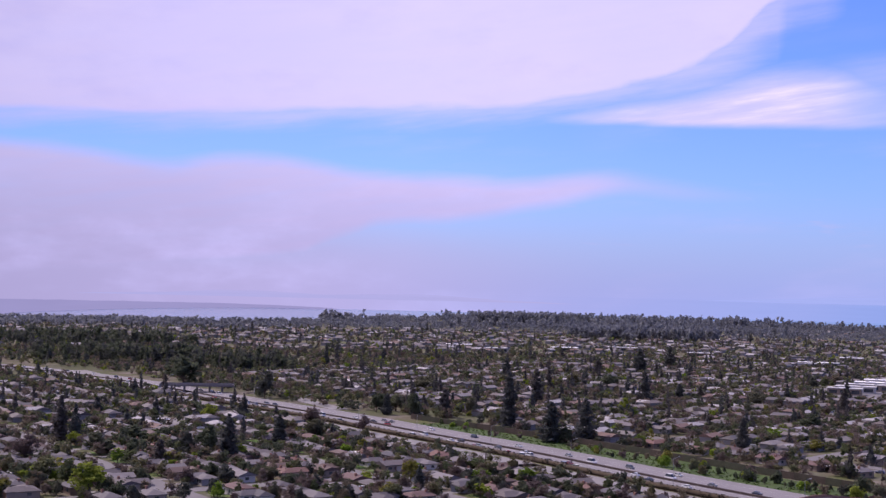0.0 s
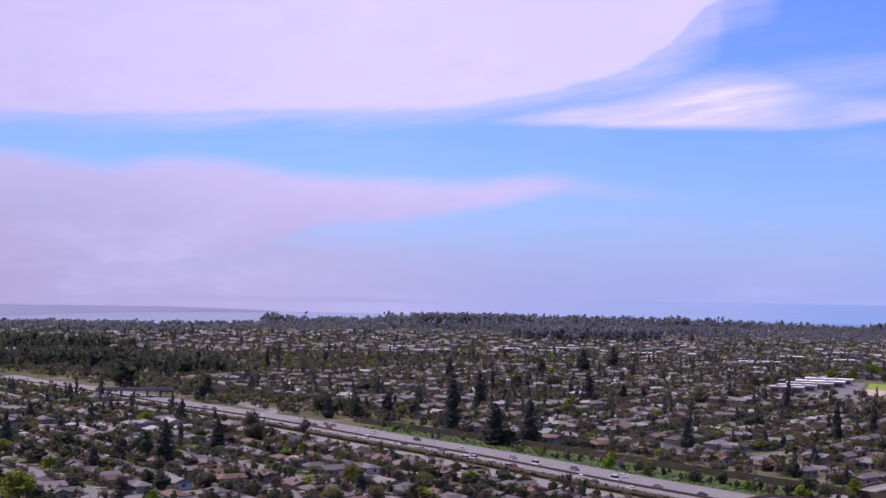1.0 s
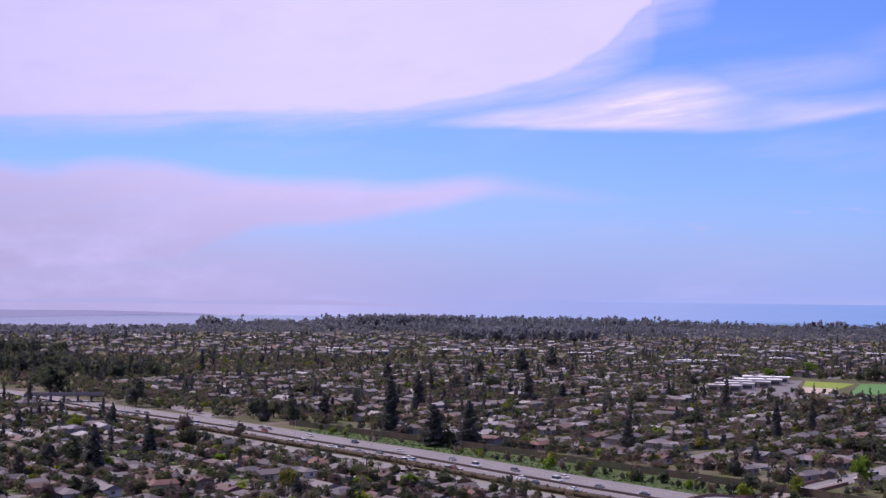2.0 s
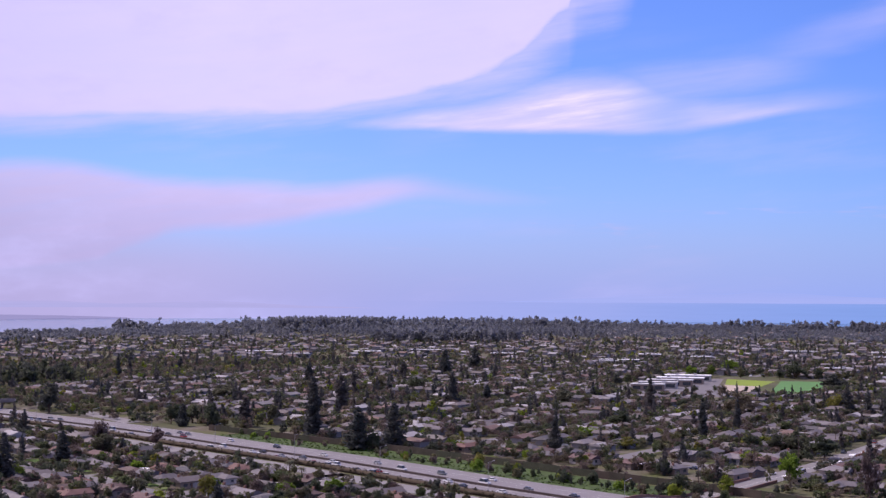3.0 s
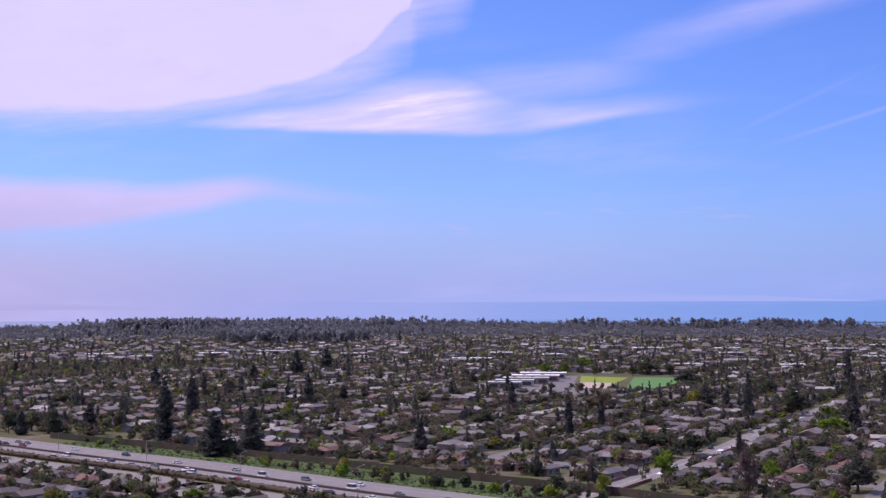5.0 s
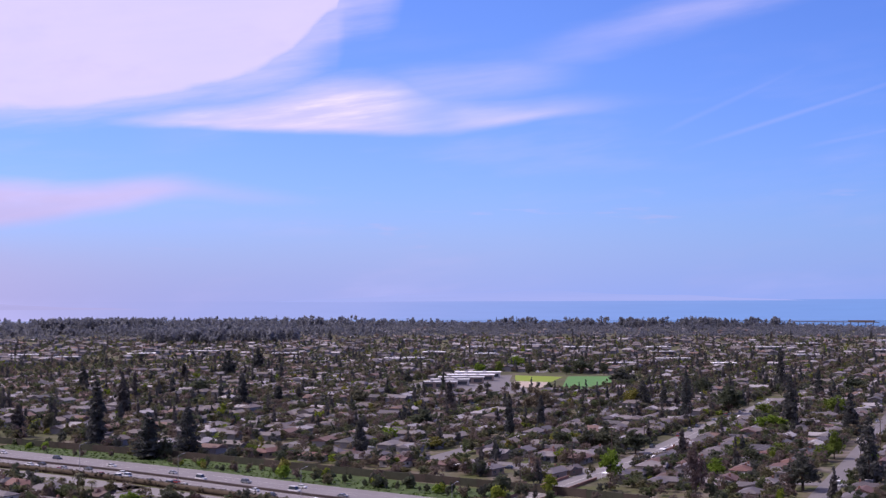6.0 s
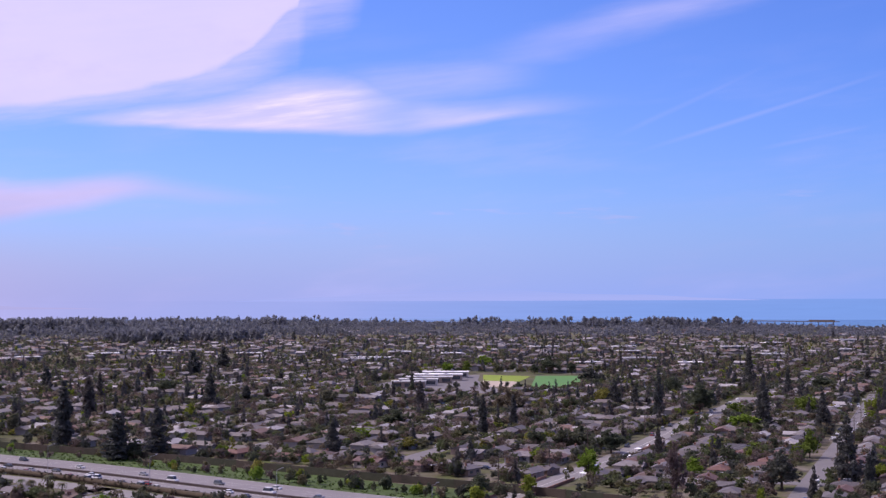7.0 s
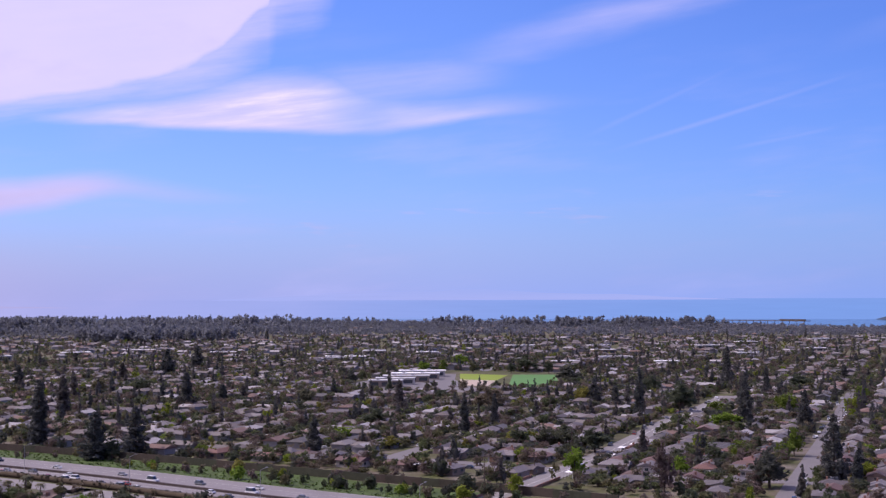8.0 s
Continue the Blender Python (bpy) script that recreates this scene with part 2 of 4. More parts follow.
FAR_HOUSE = material("far_roof", [(0.09, 0.08, 0.087), (0.115, 0.097, 0.095), (0.155, 0.142, 0.145), (0.077, 0.072, 0.076), (0.13, 0.085, 0.073), (0.26, 0.245, 0.25), (0.12, 0.105, 0.11), (0.14, 0.125, 0.12), (0.11, 0.095, 0.09)], 0.8, 0.1, 0.25, per="island")
STEEL = material("galvanised_steel", [(0.32, 0.32, 0.33)], 0.5, 1.0, 0.15, metal=0.6)
WOOD_POLE = material("pole_wood", [(0.10, 0.075, 0.06)], 0.9, 1.0, 0.3)
CAR = material("car_paint", [(0.75, 0.75, 0.76), (0.05, 0.05, 0.055), (0.35, 0.36, 0.38), (0.70, 0.70, 0.68), (0.03, 0.04, 0.07), (0.30, 0.03, 0.03), (0.16, 0.17, 0.18), (0.78, 0.78, 0.78)], 0.25, 1.0, 0.05, spec=0.6)
FAR_CAR = material("far_car_paint", [(0.75, 0.75, 0.76), (0.06, 0.06, 0.065), (0.40, 0.40, 0.42), (0.78, 0.78, 0.76), (0.10, 0.11, 0.14)], 0.3, 1.0, 0.05, per="island", spec=0.6)
RUBBER = material("tyre_rubber", [(0.02, 0.02, 0.02)], 0.9, 4.0, 0.1)
FENCE = material("fence_wood", [(0.16, 0.11, 0.08), (0.22, 0.17, 0.13), (0.12, 0.09, 0.07)], 0.9, 0.6, 0.3)
PATIO = material("patio_roof", [(0.78, 0.77, 0.76)], 0.5, 0.3, 0.08)
HEDGE = material("hedge_leaf", [(0.05, 0.042, 0.024), (0.062, 0.046, 0.03), (0.05, 0.048, 0.024)], 0.9, 0.3, 0.45, per="island")


HEDGE_GREEN = material("weed_leaf", [(0.06, 0.11, 0.02), (0.04, 0.08, 0.018), (0.085, 0.13, 0.022), (0.05, 0.065, 0.02)], 0.95, 0.3, 0.4, per="island", thin=0.3)
LAWN = material("lawn_grass", [(0.07, 0.13, 0.022), (0.085, 0.12, 0.03), (0.06, 0.11, 0.02)], 0.95, 0.4, 0.3)


def ground_material():
    m = bpy.data.materials.new("yards_and_soil")
    m.use_nodes = True
    k = Nodes(m.node_tree)
    pos = k.node("ShaderNodeNewGeometry").outputs["Position"]
    a, b, c = k.noise(pos, 0.045, 5.0, 0.65), k.noise(pos, 0.011, 4.0, 0.6), k.noise(pos, 0.4, 4.0, 0.6)
    col = k.ramp(a, [(0.30, (0.055, 0.085, 0.022)), (0.42, (0.085, 0.090, 0.036)), (0.52, (0.105, 0.088, 0.066)), (0.66, (0.16, 0.14, 0.125)), (0.8, (0.065, 0.056, 0.045))])
    col = k.mix(k.smooth(b, 0.42, 0.65), col, (0.070, 0.074, 0.038))
    f = k.math("ADD", 0.6, k.math("MULTIPLY", c, 0.8))
    col = k.mix(1.0, col, k.node("ShaderNodeCombineXYZ", X=f, Y=f, Z=f).outputs[0], "MULTIPLY")
    bsdf = k.node("ShaderNodeBsdfPrincipled", Base_Color=col, Roughness=0.95)
    bsdf.inputs["Specular IOR Level"].default_value = 0.1
    out = k.node("ShaderNodeOutputMaterial")
    k.tree.links.new(bsdf.outputs[0], out.inputs["Surface"])
    return m


def water_material():
    m = bpy.data.materials.new("sea_water")
    m.use_nodes = True
    k = Nodes(m.node_tree)
    pos = k.node("ShaderNodeNewGeometry").outputs["Position"]
    n = k.node("ShaderNodeBump", Strength=0.12, Distance=0.6, Height=k.noise(pos, 0.08, 4.0, 0.6))
    bsdf = k.node("ShaderNodeBsdfPrincipled", Base_Color=(0.02, 0.06, 0.12, 1), Roughness=0.12, Normal=n.outputs[0])
    out = k.node("ShaderNodeOutputMaterial")
    k.tree.links.new(bsdf.outputs[0], out.inputs["Surface"])
    return m


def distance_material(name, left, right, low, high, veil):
    """A glowing far band of sea or hills, faded upward into the sky by painted haze."""
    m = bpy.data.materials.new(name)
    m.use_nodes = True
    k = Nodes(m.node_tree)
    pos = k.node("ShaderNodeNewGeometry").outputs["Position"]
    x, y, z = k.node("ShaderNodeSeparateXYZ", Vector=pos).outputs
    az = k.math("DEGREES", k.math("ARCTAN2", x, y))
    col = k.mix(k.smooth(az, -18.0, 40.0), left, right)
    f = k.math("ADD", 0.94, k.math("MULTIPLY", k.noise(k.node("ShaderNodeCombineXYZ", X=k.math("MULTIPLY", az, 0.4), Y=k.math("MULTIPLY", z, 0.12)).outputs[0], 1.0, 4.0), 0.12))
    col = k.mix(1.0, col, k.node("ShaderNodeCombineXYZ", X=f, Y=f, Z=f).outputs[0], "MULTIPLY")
    # painted haze: the band turns transparent by height and direction
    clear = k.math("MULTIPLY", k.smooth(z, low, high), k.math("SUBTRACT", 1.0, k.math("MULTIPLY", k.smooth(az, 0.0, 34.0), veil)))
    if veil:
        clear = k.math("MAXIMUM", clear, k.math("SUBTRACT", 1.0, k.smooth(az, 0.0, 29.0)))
    # the band gives off its own colour instead of taking the sun's light
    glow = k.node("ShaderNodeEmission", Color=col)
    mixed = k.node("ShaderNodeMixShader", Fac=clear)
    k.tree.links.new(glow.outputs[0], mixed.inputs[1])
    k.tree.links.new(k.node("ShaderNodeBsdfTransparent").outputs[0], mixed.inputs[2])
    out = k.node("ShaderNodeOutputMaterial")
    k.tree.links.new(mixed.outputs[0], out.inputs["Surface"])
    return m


GROUND, WATER = ground_material(), water_material()


# ---------------------------------------------------------------- mesh helpers
class Build:
    """Collects vertices and faces for one mesh."""

    def __init__(self):
        self.v, self.f, self.blobs = [], [], []

    def add(self, verts, faces):
        o = len(self.v)
        self.v.extend([tuple(p) for p in verts])
        self.f.extend([tuple(i + o for i in q) for q in faces])
        return self

    def box(self, x0, x1, y0, y1, z0, z1, turn=0.0, at=(0, 0, 0)):
        c, s = math.cos(turn), math.sin(turn)
        pts = [(x, y, z) for z in (z0, z1) for x, y in ((x0, y0), (x1, y0), (x1, y1), (x0, y1))]
        pts = [(x * c - y * s + at[0], x * s + y * c + at[1], z + at[2]) for x, y, z in pts]
        return self.add(pts, [(0, 3, 2, 1), (4, 5, 6, 7), (0, 1, 5, 4), (1, 2, 6, 5), (2, 3, 7, 6), (3, 0, 4, 7)])

    def tube(self, p, q, r0, r1, n=6):
        p, q = Vector(p), Vector(q)
        d = (q - p).normalized()
        a = d.orthogonal().normalized()
        b = d.cross(a)
        ring = [[c + (a * math.cos(2 * math.pi * i / n) + b * math.sin(2 * math.pi * i / n)) * r for i in range(n)] for c, r in ((p, r0), (q, r1))]
        faces = [(i, (i + 1) % n, n + (i + 1) % n, n + i) for i in range(n)] + [tuple(range(n - 1, -1, -1)), tuple(range(n, 2 * n))]
        return self.add(ring[0] + ring[1], faces)

    def mesh(self, name, mat, smooth=False):
        me = bpy.data.meshes.new(name)
        if not self.blobs:
            me.from_pydata(self.v, [], self.f)
        else:
            # many small triangle clumps, and what faces there are besides
            verts, tris, n = [np.array(self.v, float).reshape(-1, 3)], [], len(self.v)
            for f in self.f:
                tris.extend((f[0], f[i], f[i + 1]) for i in range(1, len(f) - 1))
            tris = [np.array(tris, int).reshape(-1, 3)]
            for w, shape in self.blobs:
                verts.append(w)
                tris.append(shape + n)
                n += len(w)
            verts, tris = np.concatenate(verts), np.concatenate(tris)
            me.vertices.add(len(verts))
            me.vertices.foreach_set("co", verts.ravel())
            me.loops.add(tris.size)
            me.loops.foreach_set("vertex_index", tris.ravel())
            me.polygons.add(len(tris))
            me.polygons.foreach_set("loop_start", np.arange(0, tris.size, 3))
            me.update(calc_edges=True)
        me.materials.append(mat)
        if smooth:
            me.shade_smooth()
        me.update()
        return me


def part(name, build, mat, parent=None, label="", smooth=False):
    ob = new(name, build if isinstance(build, bpy.types.Mesh) else build.mesh(name, mat, smooth))
    ob.parent = parent
    if label:
        ob["label"] = label
    return ob


def structure(name, build, mat, label, category):
    return tagged(part(name, build, mat), label, category, "", "structure")


def sprays(leaves, size, slim, seed):
    """A store of unit clumps, each a handful of leaf sprays scattered through a ball and facing roughly outward."""
    rng = np.random.default_rng(seed)
    out = []
    for _ in range(300):
        c = rng.normal(0, 1, (leaves, 3))
        c *= (rng.uniform(0.35, 1.0, leaves) / np.linalg.norm(c, axis=1))[:, None]
        n = c + rng.normal(0, 0.45, (leaves, 3))
        n /= np.linalg.norm(n, axis=1)[:, None]
        a = np.cross(n, rng.normal(0, 1, (leaves, 3)))
        a /= np.linalg.norm(a, axis=1)[:, None]
        b = np.cross(n, a)
        k = size * rng.uniform(0.7, 1.3, (leaves, 1))
        tri = np.stack([c + a * k, c + (-0.5 * a + 0.87 * slim * b) * k, c + (-0.5 * a - 0.87 * slim * b) * k], 1)
        out.append(tri.reshape(-1, 3))
    return out, np.arange(3 * leaves).reshape(-1, 3)


LEAFY, LEAFY_COARSE = sprays(17, 0.52, 1.0, 1), sprays(10, 0.68, 1.0, 2)
TWIGGY, TWIGGY_COARSE = sprays(20, 0.75, 0.30, 3), sprays(12, 0.90, 0.36, 4)


def clump(b, rng, at, r, flat=0.8, coarse=False, bare=False):
    """One ragged clump of leaves, or of bare twigs."""
    shapes, faces = (TWIGGY_COARSE if coarse else TWIGGY) if bare else (LEAFY_COARSE if coarse else LEAFY)
    b.blobs.append((shapes[int(rng.random() * 300)] * (r, r, r * flat) + at, faces))


# ---------------------------------------------------------------- plan
U, V = (0.680, 0.733), (0.733, -0.680)          # streets north of the freeway
D, N = (0.564, -0.826), (0.826, 0.564)          # along and across the freeway
MID = (43.0, 534.0)                              # a point of its median
FREEWAY = [(240, 241), (163, 354), (104, 440), (86, 466), (43, 534), (2, 590), (-35, 644), (-72, 692), (-111, 740), (-187, 840), (-262, 922), (-335, 980), (-420, 1030), (-520, 1075)]


def along_n(x, y):
    return (x - MID[0]) * N[0] + (y - MID[1]) * N[1]


def spline(points, step=12.0):
    """A smooth line through the points."""
    out = []
    for i in range(len(points) - 1):
        p = [Vector((*points[min(max(i + j, 0), len(points) - 1)], 0)) for j in (-1, 0, 1, 2)]
        n = max(2, int((p[2] - p[1]).length / step))
        for s in range(n):
            t = s / n
            out.append(0.5 * (2 * p[1] + (p[2] - p[0]) * t + (2 * p[0] - 5 * p[1] + 4 * p[2] - p[3]) * t * t + (3 * p[1] - p[0] - 3 * p[2] + p[3]) * t ** 3))
    out.append(Vector((*points[-1], 0)))
    return out


def side(line, i):
    d = (line[min(i + 1, len(line) - 1)] - line[max(i - 1, 0)]).normalized()
    return Vector((-d.y, d.x, 0))


def strip(line, a, b, z0, z1, build=None, height=None):
    """A slab along a line, from a to b metres to its left, with real thickness. height: its top at each point."""
    build = build or Build()
    pts, faces = [], []
    for i, p in enumerate(line):
        s = side(line, i)
        lift = height(p) if height else 0.0
        pts += [p + s * a + Vector((0, 0, z0 + lift)), p + s * b + Vector((0, 0, z0 + lift)), p + s * b + Vector((0, 0, z1 + lift)), p + s * a + Vector((0, 0, z1 + lift))]
    for i in range(len(line) - 1):
        for j in range(4):
            faces.append((4 * i + j, 4 * i + (j + 1) % 4, 4 * i + 4 + (j + 1) % 4, 4 * i + 4 + j))
    faces += [(3, 2, 1, 0), tuple(4 * len(line) - 4 + j for j in range(4))]
    return build.add(pts, faces)


LINES = {}


def gap_to(line, x, y):
    """Distance from a point to a line of points."""
    key = id(line)
    if key not in LINES:
        LINES[key] = (line, np.array([(p.x, p.y) for p in line]))
    d = LINES[key][1] - (x, y)
    return float((d * d).sum(1).min()) ** 0.5


# ---------------------------------------------------------------- ground, sea, distance
def disc(r0, r1, z, a0=0.0, a1=360.0, n=96):
    b = Build()
    pts, faces = [], []
    for i in range(n + 1):
        a = radians(a0 + (a1 - a0) * i / n)
        pts += [(r0 * math.sin(a), r0 * math.cos(a), z), (r1 * math.sin(a), r1 * math.cos(a), z)]
    faces = [(2 * i, 2 * i + 2, 2 * i + 3, 2 * i + 1) for i in range(n)]
    return b.add(pts, faces)


def coast(az):
    """How far the land reaches, by direction in degrees."""
    left = min(max((az + 10) / 10, 0), 1)
    right = min(max((az - 31) / 5, 0), 1)
    return 2330 - 230 * right + 520 * left * left * (3 - 2 * left) + 70 * math.sin(az * 0.13) + 50 * math.sin(az * 0.41 + 1)


b = Build()
rim = []
for i in range(180):
    az = -180 + 2 * i
    r = coast(az) if -60 < az < 80 else 3900
    rim.append((r * math.sin(radians(az)), r * math.cos(radians(az)), 0))
b.add([(0, 0, 0)] + rim, [(0, 1 + (i + 1) % 180, 1 + i) for i in range(180)])
structure("ground", b, GROUND, "broad flat town ground of yards, dry soil and grass", "ground")
structure("water", disc(2100, 3895, -4.0, -70, 90), WATER, "blue hazy sea beyond the coast of the town", "sea")
# upright band of far sea, self-lit, its haze put into colour and transparency
SEA_FAR_GLOW = distance_material("sea_distance", (0.42, 0.44, 0.74), (0.20, 0.36, 0.73), 28.0 * PLAN, 51.0 * PLAN, 0.9)
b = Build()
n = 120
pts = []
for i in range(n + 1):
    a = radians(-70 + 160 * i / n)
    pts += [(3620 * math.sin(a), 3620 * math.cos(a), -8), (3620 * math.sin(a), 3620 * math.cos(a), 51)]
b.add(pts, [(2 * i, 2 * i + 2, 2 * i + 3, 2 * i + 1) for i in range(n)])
structure("backdrop", b, SEA_FAR_GLOW, "glowing pale blue backdrop of open sea, fading into painted haze at the horizon", "sea")


def hills(a0, a1, height, foot, colour, fade_low, fade_high, seed):
    """A low, self-lit far outline that sinks to nothing at both ends."""
    b = Build()
    pts = []
    for i in range(121):
        t = i / 120
        a = radians(a0 + (a1 - a0) * t)
        h = height * math.sin(math.pi * t) * (0.8 + 0.5 * noise.noise((t * 5, seed, 0)) + 0.15 * noise.noise((t * 17, seed, 3)))
        pts += [(3600 * math.sin(a), 3600 * math.cos(a), foot), (3600 * math.sin(a), 3600 * math.cos(a), foot + max(0.3, h))]
    b.add(pts, [(2 * i, 2 * i + 2, 2 * i + 3, 2 * i + 1) for i in range(120)])
    # hazy blue is painted as emission, so the outline glows unlit
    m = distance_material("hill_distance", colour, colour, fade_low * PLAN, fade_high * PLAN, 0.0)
    structure("backdrop", b, m, "backdrop of hills across the bay, glowing in painted hazy blue", "hills")


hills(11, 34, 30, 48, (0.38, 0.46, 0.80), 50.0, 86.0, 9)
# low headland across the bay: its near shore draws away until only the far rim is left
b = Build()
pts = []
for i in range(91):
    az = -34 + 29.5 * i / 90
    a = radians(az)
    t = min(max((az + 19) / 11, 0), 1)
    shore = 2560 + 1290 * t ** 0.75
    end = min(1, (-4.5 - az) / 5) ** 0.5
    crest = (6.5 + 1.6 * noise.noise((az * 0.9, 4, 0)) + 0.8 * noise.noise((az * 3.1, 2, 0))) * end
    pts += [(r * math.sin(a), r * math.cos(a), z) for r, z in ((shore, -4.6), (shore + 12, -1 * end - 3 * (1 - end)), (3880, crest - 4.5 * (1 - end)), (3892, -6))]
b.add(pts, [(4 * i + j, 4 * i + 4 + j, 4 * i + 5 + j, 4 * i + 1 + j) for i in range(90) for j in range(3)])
# headland glows in a flat mauve that has the haze painted in
structure("backdrop", b, distance_material("headland_distance", (0.33, 0.315, 0.52), (0.33, 0.315, 0.52), 40.0, 80.0, 0.0), "low headland backdrop across the bay, glowing in painted haze", "headland")
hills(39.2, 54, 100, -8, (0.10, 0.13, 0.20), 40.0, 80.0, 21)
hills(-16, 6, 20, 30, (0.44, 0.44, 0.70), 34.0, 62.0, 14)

# ---------------------------------------------------------------- freeway
fw = spline(FREEWAY)
HALF = 6.5           # the median lies this far south of the plan's line
structure("road", strip(fw, -12.5, 19.6, -0.3, 0.10), CONCRETE, "wide grey concrete freeway with three lanes each way", "freeway")
b = Build()
for off in (-12.0, HALF - 12.2, HALF - 1.9, HALF + 1.9, HALF + 12.2):
    strip(fw, off - 0.06, off + 0.06, 0.104, 0.112, b)
lane = spline(FREEWAY, 6.0)
for off in (-8.8, -5.4, 5.4, 8.8):
    for i in range(0, len(lane) - 1, 2):
        strip(lane[i:i + 2], HALF + off - 0.06, HALF + off + 0.06, 0.104, 0.112, b)
tagged(part("lane_marking", b, PAINT), "white painted lane lines on the freeway", "road marking", "", "structure")
tagged(part("median_barrier", strip(fw, HALF - 0.35, HALF + 0.35, 0.1, 0.85), MEDIAN), "dark rusty brown barrier between the freeway's two halves", "barrier", "", "structure")
tagged(part("verge", strip([p for p in fw if p.y < 625], -36.0, -12.5, -0.3, 0.06), GRASS), "green grass verge beside the freeway", "grass", "", "structure")
tagged(part("road", strip([p for p in fw if p.y < 720], 25.0, 35.5, -0.3, 0.08), PAVING), "pale frontage road behind the freeway hedge", "road", "", "structure")

# sound wall along the north verge, panel by panel
wall_line = spline([(176, 404), (152, 440), (120, 482), (86, 530), (58, 568), (26, 606), (-14, 655)], 6.0)
sound_wall = tagged(new("sound_wall"), "long dark brown block sound wall beside the freeway", "wall", "", "structure")
for i in range(len(wall_line) - 1):
    p, q = wall_line[i], wall_line[i + 1]
    d = (q - p)
    turn = math.atan2(d.y, d.x)
    b = Build().box(0.05, d.length - 0.05, -0.15, 0.15, 0, 2.6, turn, p)
    b.box(-0.14, 0.14, -0.2, 0.2, 0, 2.75, turn, p)
    part("panel", b, SOUND_WALL, sound_wall)

# hedge along the south side
rng = np.random.default_rng(5)
hedge_line = spline([(p.x, p.y) for p in fw if 375 < p.y < 770], 4.0)
b = strip(hedge_line, 20.6, 23.0, 0.0, 1.6)
for i, p in enumerate(spline([(p.x, p.y) for p in hedge_line], 1.6)):
    for j in range(6):
        q = p - Vector((0.826, 0.564, 0)) * rng.uniform(20.2, 23.4) + Vector((0.564, -0.826, 0)) * rng.uniform(-0.9, 0.9)
        clump(b, rng, (q.x, q.y, rng.uniform(0.2, 1.7)), rng.uniform(0.35, 0.6), 0.9, j % 2 == 0)
tagged(part("hedge", b, HEDGE), "long brown-green clipped hedge beside the freeway", "hedge", "", "stuff")

b = Build()
for p in spline(FREEWAY, 1.3):
    if 395 < p.y < 625:
        for j in range(5):
            q = p + Vector((0.826, 0.564, 0)) * rng.uniform(13.4, 30)
            r = rng.uniform(0.2, 0.65)
            if gap_to(wall_line, q.x, q.y) > 1.2:
                clump(b, rng, (q.x, q.y, r * 0.3), r, 0.6, True)
tagged(part("verge_weeds", b, HEDGE_GREEN), "rough green weeds and tufts on the verge", "grass", "", "stuff")

# ---------------------------------------------------------------- streets
MAIN = [(40, 315), (80, 357), (125, 404), (160, 440), (187, 466), (217, 496), (248, 529), (279, 563), (319, 608), (371, 660), (435, 730)]
SECOND = [(160, 325), (206, 372), (244, 414), (284, 458), (321, 499), (377, 561), (440, 632), (491, 689), (520, 722)]


def deck(p):
    """Main street climbs to cross over the freeway."""
    s = (p.x - 187) * U[0] + (p.y - 466) * U[1]
    t = min(max((-s - 58) / 40, 0), 1)
    return 4.2 * t * t * (3 - 2 * t)


main_line, second_line = spline(MAIN, 8.0), spline(SECOND)
structure("road", strip(main_line, -4.9, 4.9, -0.5, 0.12, None, deck), PAVING, "pale wide main street climbing to a freeway bridge", "road")
structure("road", strip(second_line, -4.7, 2.5, -0.3, 0.12), ASPHALT, "pale straight residential street", "road")
b = Build()
strip(main_line, -0.12, 0.12, 0.124, 0.132, b, deck)
tagged(part("lane_marking", b, PAINT), "painted centre line of the main street", "road marking", "", "structure")
bridge_line = [p for p in main_line if p.y < 462]
for off in (-5.05, 5.05):
    rail = tagged(new("bridge_railing"), "reddish brown railing along the main street bridge", "railing", "railings of the main street bridge", "structure")
    rail.location = bridge_line[0]
    part("parapet", strip([p - bridge_line[0] for p in bridge_line], off - 0.15, off + 0.15, 0.1, 1.0, None, lambda q: deck(q + bridge_line[0])), CHIMNEY, rail)
U_STREETS = [-33, 40, -250, -325, -400, -475, -550, -625, -700, 113, 186, 259, 332]
V_STREETS = [478, 690, 905, 1120]
street_lines = []


def uv(u, v):
    return (U[0] * u + V[0] * v, U[1] * u + V[1] * v)


def in_view(x, y, near=395.0):
    az = math.degrees(math.atan2(x, y))
    return math.hypot(x, y) > near and -24.0 < az < 45.0


CAMPUS = [(250, 830), (345, 815), (470, 960), (380, 1040), (265, 930)]


def in_campus(x, y, grow=0.0):
    cx, cy = 352.0, 915.0
    inside = True
    for (x0, y0), (x1, y1) in zip(CAMPUS, CAMPUS[1:] + CAMPUS[:1]):
        n = Vector((y1 - y0, x0 - x1)).normalized()
        inside &= (x - x0) * n.x + (y - y0) * n.y < grow
    return inside


def street(points, label="grey asphalt residential street"):
    line = spline(points, 20.0)
    street_lines.append(line)
    structure("road", strip(line, -3.8, 3.8, -0.3, 0.05 + 0.0015 * len(street_lines)), ASPHALT, label, "road")


for v in U_STREETS:
    run = []
    for u in range(330, 1250, 10):
        x, y = uv(u, v)
        ok = along_n(x, y) > 78 and in_view(x, y, 350) and not in_campus(x, y, 6) and math.hypot(x, y) < 1300
        if ok:
            run.append((x, y))
        if (not ok or u >= 1240) and len(run) > 3:
            street(run[::4] + [run[-1]])
            run = []
        elif not ok:
            run = []
